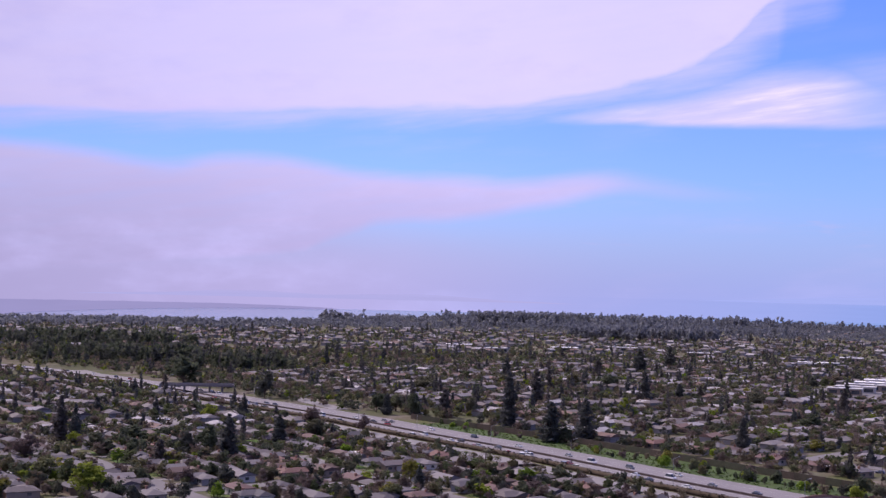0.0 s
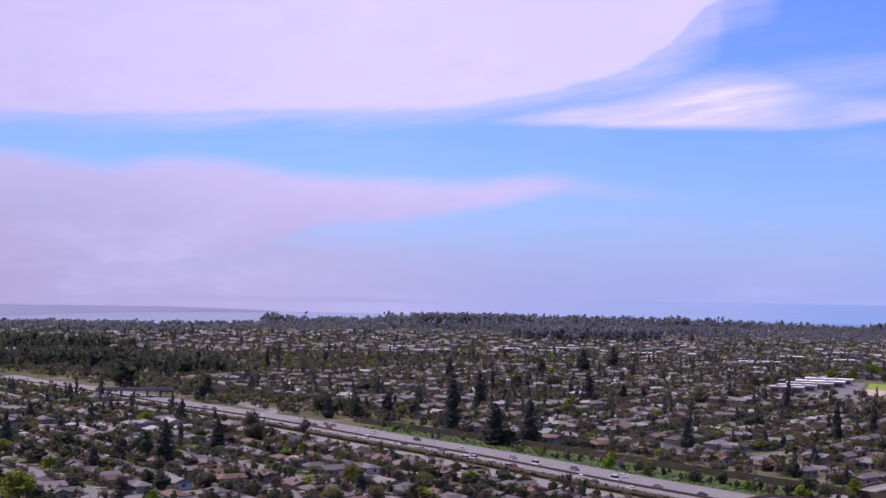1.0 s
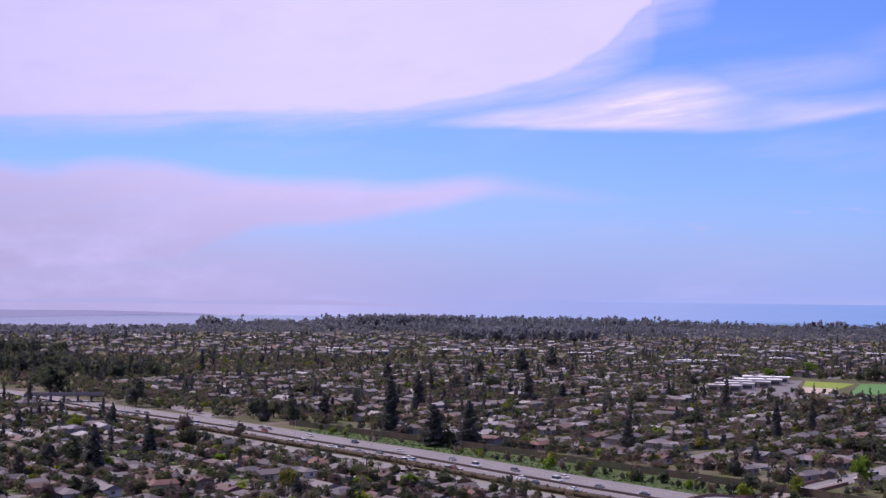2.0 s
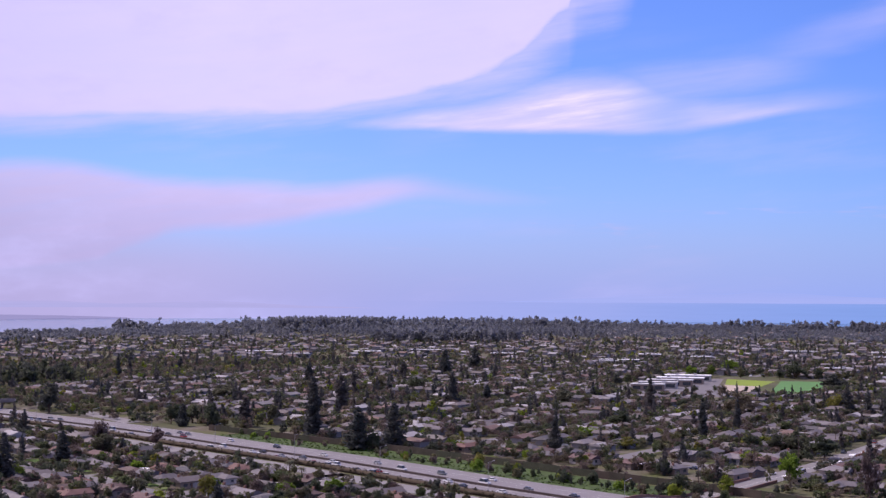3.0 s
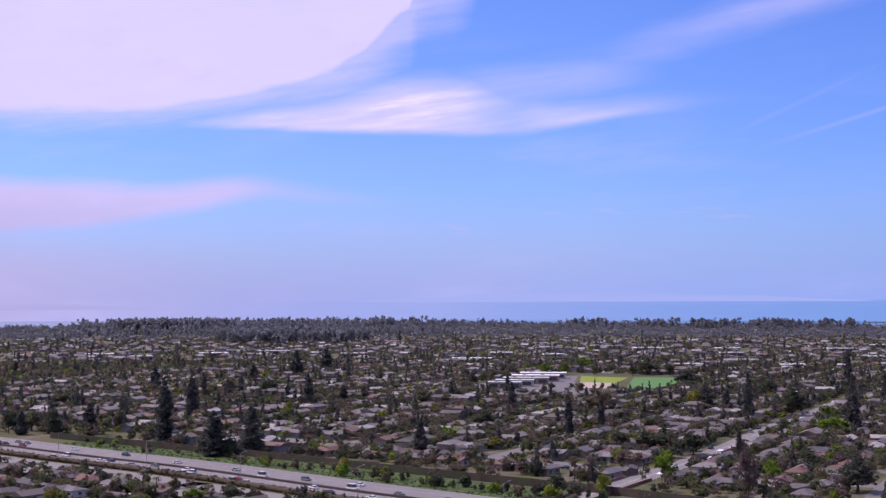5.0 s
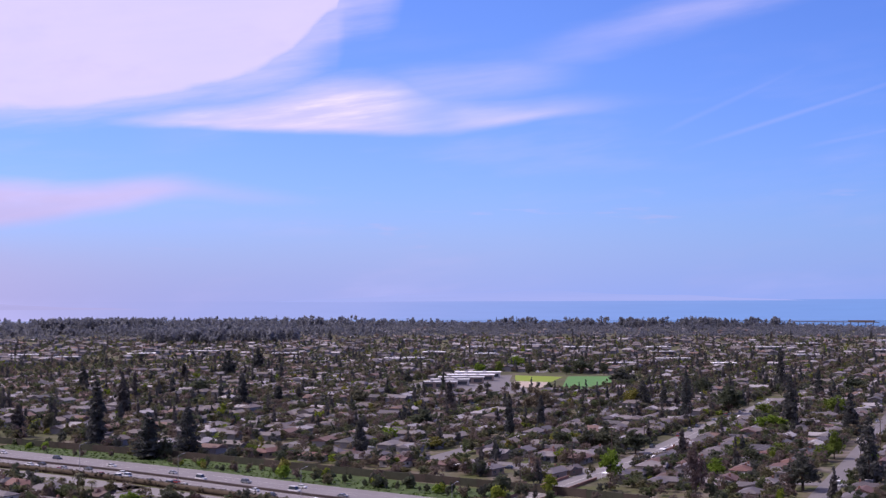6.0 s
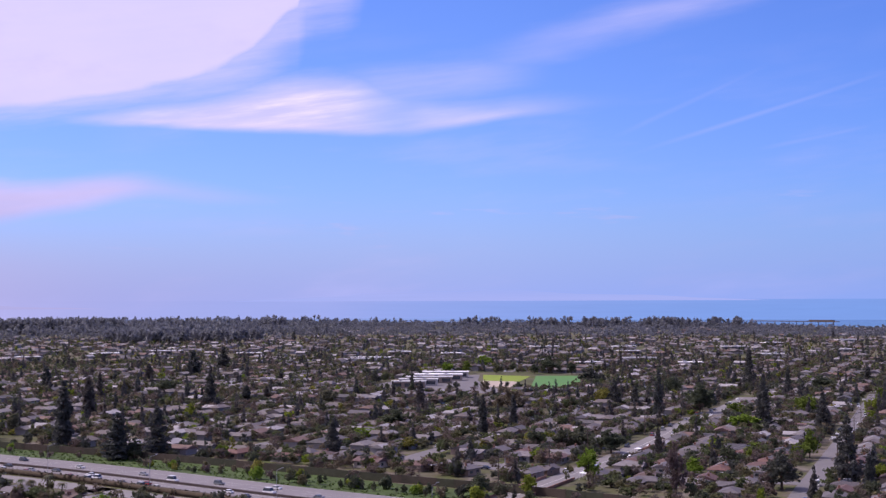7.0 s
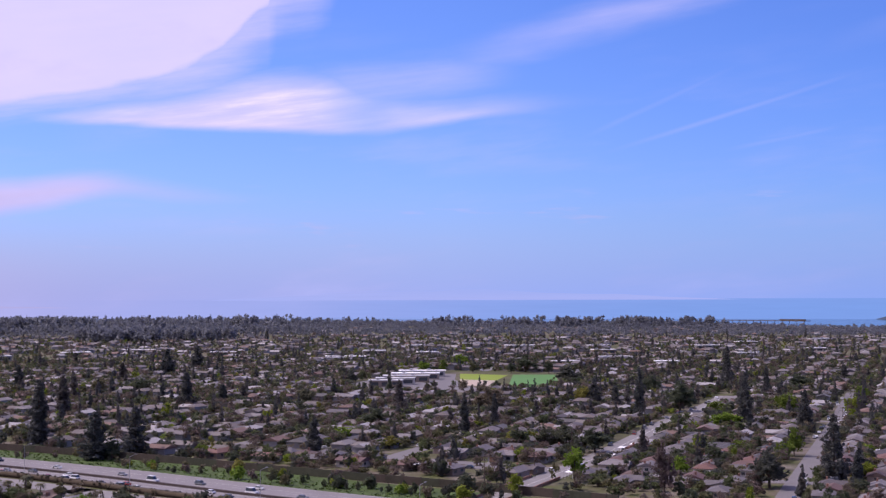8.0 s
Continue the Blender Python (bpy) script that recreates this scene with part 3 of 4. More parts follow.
for u in V_STREETS:
    run = []
    for v in range(-720, 340, 10):
        x, y = uv(u, v)
        ok = along_n(x, y) > 78 and in_view(x, y, 350) and not in_campus(x, y, 6)
        if ok:
            run.append((x, y))
        elif len(run) > 3:
            street(run[::4] + [run[-1]])
            run = []
        else:
            run = []
    if len(run) > 3:
        street(run[::4] + [run[-1]])
for n_off in (-100, -172, -244, -316):
    run = []
    for s in range(-330, 170, 30):
        x, y = MID[0] + D[0] * s + N[0] * n_off, MID[1] + D[1] * s + N[1] * n_off
        if in_view(x, y, 380):
            run.append((x, y))
    if len(run) > 1:
        street(run)
for s in (30, -170):
    street([(MID[0] + D[0] * s + N[0] * q, MID[1] + D[1] * s + N[1] * q) for q in (-26, -100, -172, -244, -316)])
# lane behind the sound wall
street([(40, 662), (88, 606), (119, 566), (146, 538), (170, 508), (196, 474)], "pale lane behind the sound wall houses")

# overpass west of the interchange, and its ramp
bridge = tagged(new("overpass"), "pale concrete road bridge on piers over the freeway", "bridge", "", "structure")
bridge.location = (-146, 785, 0)
b = Build().box(-22, 22, -4.5, 4.5, 3.6, 4.4, 0.12)
part("deck", b, PAVING, bridge)
for s in (-4.6, 4.6):
    part("parapet", Build().box(-22, 22, s - 0.15, s + 0.15, 4.4, 5.1, 0.12), PAVING, bridge)
for xx in (-15, -7.5, 0, 7.5, 15):
    for s in (-2.5, 2.5):
        part("pier", Build().tube((xx * 0.993 - s * 0.12, xx * 0.12 + s, 0), (xx * 0.993 - s * 0.12, xx * 0.12 + s, 3.6), 0.5, 0.5, 10), PAVING, bridge)
structure("road", strip(spline([(-226, 742), (-222, 800), (-226, 850), (-236, 900), (-262, 946)]), -5, 5, -0.3, 0.12), PAVING, "curved pale freeway ramp", "road")
structure("road", strip(spline([(-52, 694), (-70, 730), (-90, 775), (-104, 830)]), -5, 5, -0.3, 0.13), PAVING, "pale exit ramp beside the freeway", "road")

# ---------------------------------------------------------------- trees
def broadleaf(name, mat, h, w, seed, clumps=130, label=""):
    """A tapered trunk with limbs, and a crown of many ragged clumps. Built at the origin."""
    rng = np.random.default_rng(seed)
    b = Build()
    fork = h * rng.uniform(0.14, 0.22)
    b.tube((0, 0, -0.2), (0, 0, fork), 0.035 * h, 0.025 * h, 7)
    lobes = []
    for i in range(8):
        a = 6.28 * i / 8 + rng.uniform(-0.4, 0.4)
        r = w * rng.uniform(0.18, 0.34)
        tip = (r * math.cos(a), r * math.sin(a), h * rng.uniform(0.32, 0.74))
        b.tube((0, 0, fork), tip, 0.018 * h, 0.006 * h, 5)
        lobes.append((tip, w * rng.uniform(0.13, 0.24)))
    for lift in (0.6, 0.83):
        lobes.append(((rng.uniform(-0.1, 0.1) * w, rng.uniform(-0.1, 0.1) * w, h * lift), w * 0.2))
    b.tube((0, 0, fork), lobes[-1][0], 0.02 * h, 0.006 * h, 5)
    tree = new(name, b.mesh("trunk", BARK))
    b = Build()
    for i in range(clumps):
        (lx, ly, lz), lr = lobes[i % len(lobes)]
        d = rng.normal(0, 1, 3)
        d /= np.linalg.norm(d)
        r = lr * rng.uniform(0.25, 1.35)
        clump(b, rng, (lx + d[0] * r, ly + d[1] * r, max(fork * 0.7, lz + d[2] * r * h / w * 0.8)), w * rng.uniform(0.045, 0.085), 0.8, i % 3 != 1, mat is LEAF_BROWN)
    part("crown", b, mat, tree)
    return tagged(tree, label, "tree", "trees of the town")


def conifer(name, mat, h, w, seed, label="", column=False):
    """A straight trunk with whorls of drooping boughs that shorten to the tip."""
    rng = np.random.default_rng(seed)
    b = Build().tube((0, 0, -0.2), (0, 0, h * 0.95), 0.02 * h, 0.004 * h, 7)
    tree = new(name, b.mesh("trunk", BARK))
    b = Build()
    for i in range(360):
        t = rng.uniform(0, 1) ** 1.15
        z = h * (0.05 + 0.95 * t)
        if column:
            reach = w / 2 * (1 - t ** 3) * (0.6 + 0.4 * min(1, t * 4))
        else:
            reach = w / 2 * (1 - t) ** 0.62 * (0.85 + 0.5 * noise.noise((t * 5, seed * 1.7, 0)))
        a = rng.uniform(0, 6.28)
        reach *= 1 + 0.35 * noise.noise((math.cos(a) * 1.2, math.sin(a) * 1.2, t * 4 + seed))
        r = max(reach, 0.12) * rng.uniform(0.35, 1.12)
        clump(b, rng, (r * math.cos(a), r * math.sin(a), z - 0.15 * r), 0.042 * h * rng.uniform(0.7, 1.3) * (1.15 - 0.6 * t), 0.8, i % 4 != 0)
    part("crown", b, mat, tree)
    return tagged(tree, label, "tree", "trees of the town")


def palm(name, h, seed, label):
    rng = np.random.default_rng(seed)
    b = Build()
    for i in range(6):
        b.tube((0.05 * h * (i / 6) ** 2, 0, h * i / 6 - (0.1 if i == 0 else 0)), (0.05 * h * ((i + 1) / 6) ** 2, 0, h * (i + 1) / 6), 0.24 - 0.015 * i, 0.225 - 0.015 * i, 7)
    tree = new(name, b.mesh("trunk", BARK))
    b = Build()
    top = Vector((0.05 * h, 0, h))
    for i in range(26):
        a, up = 6.28 * i / 26 * 3.1, rng.uniform(-0.5, 0.9)
        d = Vector((math.cos(a), math.sin(a), 0))
        s = Vector((-d.y, d.x, 0))
        last = None
        for j in range(5):
            t = j / 4
            p = top + d * (1.9 * t) + Vector((0, 0, up * 1.4 * t - 1.5 * t * t))
            wdt = 0.26 * (1 - t) + 0.04
            row = [p + s * wdt, p - s * wdt, p + Vector((0, 0, 0.10))]
            if last:
                b.add(last + row, [(0, 3, 5, 2), (2, 5, 4, 1), (1, 4, 3, 0)])
            last = row
    part("crown", b, LEAF_OLIVE, tree, "drooping fronds")
    return tagged(tree, label, "palm tree", "palms by the freeway")


def shrub(name, mat, r, seed, label):
    rng = np.random.default_rng(seed)
    b = Build().tube((0, 0, -0.1), (0, 0, r * 0.7), 0.12, 0.05, 5)
    tree = new(name, b.mesh("stem", BARK))
    b = Build()
    for i in range(22):
        a, q = rng.uniform(0, 6.28), r * rng.uniform(0, 0.7)
        clump(b, rng, (q * math.cos(a), q * math.sin(a), r * rng.uniform(0.3, 1.1)), r * rng.uniform(0.25, 0.4), 0.85, i % 2 == 0, mat is LEAF_BROWN)
    part("crown", b, mat, tree)
    return tagged(tree, label, "shrub", "shrubs in the yards")


FAR_AWAY = -3000.0
protos = {
    "dark": [broadleaf("evergreen_tree", LEAF_DARK, 10, w, 20 + i, 250, "dark green broadleaf tree in a yard") for i, w in enumerate((9.5, 8.0, 11.0, 7.0))],
    "olive": [broadleaf("broadleaf_tree", LEAF_OLIVE, 10, w, 30 + i, 250, "olive green broadleaf tree beside houses") for i, w in enumerate((10.0, 8.5, 7.0))],
    "lime": [broadleaf("leafy_tree", LEAF_LIME, 10, w, 40 + i, 250, "bright lime green spring tree beside houses") for i, w in enumerate((10.0, 8.5, 11.5))],
    "brown": [broadleaf("bare_tree", LEAF_BROWN, 10, w, 50 + i, 250, "brown leafless tree with fine twigs beside houses") for i, w in enumerate((10.0, 8.5, 11.0))],
    "conifer": [conifer("conifer", LEAF_CONIFER, 16, w, 60 + i, "tall dark green conifer standing among houses") for i, w in enumerate((7.2, 6.2, 8.0))],
    "column": [conifer("cypress", LEAF_CONIFER, 16, w, 70 + i, "tall narrow dark cypress among houses", True) for i, w in enumerate((4.6, 5.4))],
    "shrub": [shrub("shrub", m, 1.7, 80 + i, "low rounded garden shrub") for i, m in enumerate((LEAF_DARK, LEAF_OLIVE, LEAF_LIME, LEAF_BROWN))],
    "palm": [palm("palm_tree", 7.5, 90, "tall palm with a thin trunk beside the freeway")],
}
BASE_H = {"conifer": 16.0, "column": 16.0, "shrub": 1.7, "palm": 7.5}
used, kids = set(), {}
count = {"trees": 0}


def at(x, y, z=0.0, turn=0.0, sx=1.0, sz=None):
    return Matrix.Translation((x, y, z)) @ Matrix.Rotation(turn, 4, "Z") @ Matrix.Diagonal((sx, sx, sz or sx, 1))


def place(ob, m):
    """The first copy is the thing itself."""
    if ob.name not in used:
        used.add(ob.name)
        ob.matrix_basis = m
        return ob
    if ob.name not in kids:
        kids[ob.name] = [ob] + list(ob.children_recursive)
    made = {}
    for o in kids[ob.name]:
        made[o] = o.copy()
        scene.collection.objects.link(made[o])
        made[o].parent = made.get(o.parent, o.parent)
    made[ob].matrix_basis = m
    return made[ob]


def plant(rng, kind, x, y, h, wide=1.0):
    ps = protos[kind]
    s = h / BASE_H.get(kind, 10.0)
    ob = place(ps[int(rng.integers(len(ps)))], at(x, y, 0, rng.uniform(0, 6.28), s * wide, s))
    count["trees"] += 1
    return ob


rng = np.random.default_rng(11)
# the trees that mark the town: x, y, height, width
CONIFERS = [(-155, 535, 18.3, 8.8), (-147, 528, 15.6, 7.2), (-99, 465, 10.0, 7.1), (-12, 676, 11.0, 7.5), (-172, 736, 11.1, 6.2), (-166, 633, 9.2, 7.4), (-155, 736, 13.9, 5.2), (3, 667, 14.2, 10.5), (33, 616, 27, 12.0), (48, 947, 16.5, 11.4), (56, 754, 20.6, 11.3), (70, 835, 17.7, 6.3), (49, 569, 17.6, 12.2), (65, 577, 18.7, 10.8), (161, 1051, 20.8, 15.7), (201, 1140, 19.8, 15.4), (121, 769, 19.8, 10.1), (123, 1016, 13.4, 10.9), (145, 788, 11.4, 8.5), (-27, 674, 11.0, 6.8)]
CONIFERS += [(-94, 1073, 18.3, 5.8), (-50, 1155, 11.4, 7.4), (117, 1258, 11.2, 6.4), (131, 562, 13.1, 7.0), (221, 712, 16.5, 8.3), (150, 816, 9.3, 7.1), (164, 821, 8.6, 6.0), (217, 814, 11.6, 4.9), (204, 584, 18.7, 6.7), (235, 622, 15.1, 6.0), (268, 646, 9.1, 5.0), (328, 674, 13.2, 7.6), (316, 629, 24.8, 7.4), (332, 564, 25.4, 9.6), (450, 711, 18.6, 6.5), (478, 792, 27, 9.4), (350, 545, 18.4, 8.8), (263, 417, 21.7, 9.4), (578, 799, 12.5, 8.0), (471, 1142, 9.3, 8.1)]
COLUMNS = [(-77, 479, 17.9, 7.1), (-65, 533, 12.9, 5.6), (-94, 628, 12.9, 4.6), (-6, 432, 7.0, 3.4), (324, 690, 16.0, 6.6)]
DARKS = [(-101, 754, 16.7, 11.4), (-165, 839, 17.5, 17.6), (-95, 495, 10.0, 7.8), (-88, 498, 11.1, 7.9), (-129, 496, 8.5, 11.8), (-139, 431, 5.7, 9.1), (-32, 703, 8.3, 7.8), (-23, 692, 9.5, 11.0), (-123, 530, 7.7, 11.2), (-98, 392, 4.1, 6.2), (-48, 423, 5.0, 5.6), (-127, 523, 7.6, 6.9), (55, 567, 8.6, 7.2), (115, 877, 11.5, 18.7), (-13, 665, 12.3, 8.3)]
DARKS += [(-33, 685, 11.0, 6.9), (182, 640, 9.1, 11.1), (398, 754, 12.4, 14.5), (355, 654, 14.6, 12.9), (209, 541, 8.6, 9.5), (217, 535, 9.5, 10.9), (223, 530, 9.0, 9.5), (229, 515, 8.8, 11.1), (235, 413, 13.4, 12.9), (247, 460, 9.0, 10.1), (502, 748, 10.1, 13.9), (400, 864, 12.2, 19.7), (431, 998, 13.0, 13.5), (140, 434, 7.2, 10.3), (144, 425, 5.6, 8.1)]
LIMES = [(-106, 397, 10.9, 12.6), (-9, 442, 7.9, 7.0), (-15, 407, 5.3, 7.5), (-108, 614, 8.9, 9.7), (-55, 566, 7.3, 8.0), (-8, 457, 5.1, 6.4), (103, 723, 8.0, 7.2), (99, 670, 7.4, 7.9), (154, 595, 5.7, 11.5), (161, 559, 5.4, 8.2), (185, 448, 11.4, 8.9), (324, 567, 7.7, 12.3), (363, 633, 7.0, 10.5), (272, 482, 6.4, 8.5), (292, 476, 11.2, 6.7), (472, 654, 10.4, 9.5), (426, 606, 8.7, 8.3), (284, 471, 6.3, 6.3), (396, 619, 10.4, 10.4), (321, 696, 11.1, 9.3), (409, 1078, 11.5, 17.3), (156, 431, 6.7, 5.8)]
OLIVES = [(-118, 416, 9.3, 8.8), (-128, 425, 8.4, 10.1), (-53, 556, 9.5, 7.3), (16, 678, 9.9, 5.0), (-10, 827, 10.1, 14.2), (93, 904, 10.2, 10.0), (148, 591, 5.0, 7.1), (186, 767, 9.5, 9.9), (131, 620, 5.2, 5.9), (370, 539, 7.6, 7.0), (300, 569, 8.4, 9.2)]
BROWNS = [(-148, 468, 11.1, 11.7), (-34, 586, 8.5, 8.5), (265, 697, 13.5, 17.1), (192, 405, 17.2, 7.9), (-58, 600, 10.5, 9.0)]
fixed = []
BASE_W = {"conifer": 7.1, "column": 5.0, "dark": 8.9, "lime": 10.0, "olive": 8.5, "brown": 9.8}
for kind, spots in (("conifer", CONIFERS), ("column", COLUMNS), ("dark", DARKS), ("lime", LIMES), ("olive", OLIVES), ("brown", BROWNS)):
    for x, y, h, w in spots:
        plant(rng, kind, x, y, h, 1.05 * w / BASE_W[kind] * BASE_H.get(kind, 10.0) / h)
        fixed.append((x, y))
for x, y, h in ((13, 474, 6.6), (17, 470, 8.2), (10, 481, 6), (21, 466, 6.4)):
    plant(rng, "palm", x, y, h)


# ---------------------------------------------------------------- houses
def gable(b, x0, x1, y0, y1, z, rise, over=0.55, hip=0.0, thick=0.22):
    """A pitched roof with its ridge along x: eaves, thickness, and hipped ends if wanted."""
    ym = (y0 + y1) / 2
    x0, x1, y0, y1 = x0 - over, x1 + over, y0 - over, y1 + over
    lo = [(x0, y0, z), (x1, y0, z), (x1, y1, z), (x0, y1, z)]
    up = [(x, y, z + thick) for x, y, _ in lo]
    ridge = [(x0 + hip, ym, z + thick + rise), (x1 - hip, ym, z + thick + rise)]
    b.add(lo + up + ridge, [(3, 2, 1, 0), (0, 1, 5, 4), (1, 2, 6, 5), (2, 3, 7, 6), (3, 0, 4, 7), (4, 5, 9, 8), (6, 7, 8, 9), (5, 6, 9), (7, 4, 8)])


def house(i, detail=True):
    """A one-storey house that faces -y: body with a wing, pitched roof, chimney, windows, doors."""
    rng = np.random.default_rng(100 + i)
    w, d, h = rng.uniform(9.5, 12.5), rng.uniform(7.0, 8.6), rng.uniform(2.5, 2.8)
    hip = rng.uniform(2.5, 4.5) if i % 3 != 0 else 0.0
    wing, side_ = i % 2 == 0, (1 if i % 4 < 2 else -1)
    root = new("house")
    tagged(root, "low stucco house with a hipped shingle roof" if hip else "low stucco house with a gabled shingle roof",
           "house", "houses of the town")
    b = Build().box(-w / 2, w / 2, -d / 2, d / 2, -0.1, h)
    r = Build()
    rise = d * rng.uniform(0.16, 0.22)
    gable(r, -w / 2, w / 2, -d / 2, d / 2, h, rise, 0.55, hip)
    wx = side_ * (w / 2 - 3.2)
    if wing:
        b.box(wx - 3.1, wx + 3.1, -d / 2 - 4.5, -d / 2 + 0.5, -0.1, h - 0.02)
        q = Build()
        gable(q, -d / 2 - 0.5, d / 2 + 4.5 - d / 2, -3.1, 3.1, h - 0.01, 1.6, 0.5, 0.0 if i % 4 else 2.0)
        r.add([(wx + y, -x - d / 2 - 0.0, z) for x, y, z in q.v], [tuple(reversed(f)) for f in q.f])
    part("wall", b, WALL, root)
    part("roof", r, ROOF, root)
    if not detail:
        return root
    front = -d / 2 - 4.5 if wing else -d / 2
    part("driveway", Build().box(wx - 2.4, wx + 2.4, front - 6.5, front - 0.1, -0.1, 0.07), PAVING, root, "pale concrete driveway")
    part("garage_door", Build().box(wx - 2.3, wx + 2.3, front - 0.06, front + 0.02, 0, 2.2), DOOR, root, "panelled garage door")
    part("front_door", Build().box(-0.5, 0.5, -d / 2 - 0.06, -d / 2 + 0.02, 0.1, 2.1), DOOR, root)
    z = 0.95
    for x in (-side_ * (w / 2 - 2.4), -side_ * (w / 2 - 5.6)):
        part("window", Build().box(x - 0.9, x + 0.9, -d / 2 - 0.05, -d / 2 + 0.02, z, z + 1.2), GLASS, root, "dark window pane")
    for x in (-w / 4, w / 4):
        part("window", Build().box(x - 1.1, x + 1.1, d / 2 - 0.02, d / 2 + 0.05, z, z + 1.2), GLASS, root, "dark window pane")
    part("window", Build().box(-w / 2 - 0.05, -w / 2 + 0.02, -0.8, 0.8, z, z + 1.2), GLASS, root, "dark window pane")
    part("window", Build().box(w / 2 - 0.02, w / 2 + 0.05, -0.8, 0.8, z, z + 1.2), GLASS, root, "dark window pane")
    if i % 3 != 1:
        part("chimney", Build().box(-side_ * w / 4 - 0.45, -side_ * w / 4 + 0.45, 0.8, 1.6, h * 0.5, h + rise + 0.9), CHIMNEY, root, "brick chimney")
    return root


near_houses = [house(i) for i in range(12)]
built, lots = [], []
GRID = {}


def free(x, y, r):
    """True where no house stands within r metres yet."""
    cx, cy = int(x // 20), int(y // 20)
    for i in (-1, 0, 1):
        for j in (-1, 0, 1):
            for px, py in GRID.get((cx + i, cy + j), ()):
                if (px - x) ** 2 + (py - y) ** 2 < r * r:
                    return False
    return True


fw_fine = spline(FREEWAY, 8.0)
all_streets = [p for line in [spline([(p.x, p.y) for p in l], 6.0) for l in [main_line, second_line] + street_lines] for p in line]


def keep_clear(x, y, r=9.0):
    if abs(math.hypot(x, y)) < 1300 and in_campus(x, y, 12):
        return False
    return gap_to(all_streets, x, y) > r + 5.5


def claim(x, y):
    GRID.setdefault((int(x // 20), int(y // 20)), []).append((x, y))


def near_freeway(x, y, north=33.0, south=39.0):
    return gap_to(fw_fine, x, y) < (north if along_n(x, y) > 0 else south)


def wall_side(x, y):
    return gap_to(wall_line, x, y)


lots = []      # x, y, turn of each lot's house; it faces its street
face_u = math.atan2(U[1], U[0])
for v in U_STREETS + [-105, -181]:
    for u in np.arange(330, 1330, 12.2):
        for s, off in ((-1, 14.5), (1, 14.5), (-1, 28.5), (1, 28.5)):
            x, y = uv(u + rng.uniform(-1.2, 1.2), v + s * (off + rng.uniform(-1.2, 1.8)))
            if along_n(x, y) > 62 and gap_to(street_lines[-1], x, y) > 12:
                lots.append((x, y, face_u + (math.pi if s < 0 else 0)))
face_d = math.atan2(D[1], D[0])
lane_line = street_lines[-1]
for i in range(len(lane_line) - 1):
    p, q = lane_line[i], lane_line[i + 1]
    d = (q - p).normalized()
    for s, off in ((-1, 14.0), (1, 14.0), (-1, 27), (1, 27)):
        c = (p + q) / 2 + Vector((-d.y, d.x, 0)) * s * off
        lots.append((c.x, c.y, math.atan2(d.y, d.x) + (math.pi if s < 0 else 0)))
for n_off in (-26, -100, -172, -244, -316):
    for s in np.arange(-420, 170, 12.2):
        for k, gap in ((-1, 14.0), (1, 14.0), (-1, 28.0), (1, 28.0)):
            if n_off == -26 and k > 0:
                continue
            off = n_off + k * (gap + rng.uniform(-1, 1.5))
            x, y = MID[0] + D[0] * s + N[0] * off, MID[1] + D[1] * s + N[1] * off
            lots.append((x, y, face_d + (0 if k > 0 else math.pi)))
rng.shuffle(lots)
lots.sort(key=lambda q: math.hypot(q[0], q[1]))
yards = []
for x, y, turn in lots:
    x, y = float(x), float(y)
    far = math.hypot(x, y)
    if not in_view(x, y) or far > 1330 or not free(x, y, 9.9) or not keep_clear(x, y, 2.5):
        continue
    if near_freeway(x, y, 35, 43) or (along_n(x, y) > 0 and wall_side(x, y) < 10):
        continue
    if any((x - a) ** 2 + (y - c) ** 2 < 25 for a, c in fixed):
        continue
    claim(x, y)
    yards.append((x, y, turn, far))
n_near = 300
for i, (x, y, turn, far) in enumerate(yards[:n_near]):
    sc = rng.uniform(0.92, 1.08)
    place(near_houses[int(rng.integers(12))], at(x, y, 0, turn + rng.uniform(-0.06, 0.06) + (math.pi / 2 if rng.uniform() < 0.18 else 0), sc / PLAN))

# ---------------------------------------------------------------- town beyond: joined houses and trees
town = {kind: Build() for kind in LEAVES}
far_leaves, far_roofs, far_walls = Build(), Build(), Build()


def far_house(x, y, turn, w, d, h):
    c, s = math.cos(turn), math.sin(turn)

    def put(build, b):
        build.add([(px * c - py * s + x, px * s + py * c + y, pz) for px, py, pz in b.v], b.f)

    wall, roof = Build().box(-w / 2, w / 2, -d / 2, d / 2, 0, h), Build()
    gable(roof, -w / 2, w / 2, -d / 2, d / 2, h + 0.01, d * 0.2, 0.5, 2.0 if rng.uniform() < 0.5 else 0.0)
    if rng.uniform() < 0.5:
        wall.box(w / 2 - 5.5, w / 2 - 0.5, -d / 2 - 3.5, -d / 2 + 0.2, 0, h - 0.05)
        q = Build()
        gable(q, -3.7, 3.7, -2.6, 2.6, h - 0.03, 1.2, 0.4)
        roof.add([(w / 2 - 3.0 + qy, -d / 2 - 0.2 + qx, qz) for qx, qy, qz in q.v], [tuple(reversed(f)) for f in q.f])
    put(far_walls, wall)
    put(far_roofs, roof)


def far_tree(build, x, y, h, w, n=6):
    for j in range(n):
        a, q = rng.uniform(0, 6.28), w * rng.uniform(0.05, 0.36)
        clump(build, rng, (x + q * math.cos(a), y + q * math.sin(a), h * rng.uniform(0.25, 0.85)), w * rng.uniform(0.13, 0.23) * (1.0 if n < 12 else 0.8 if n < 20 else 0.62), min(1.5, 0.7 * h / w + 0.2), j % 3 != 0, build is town["brown"])


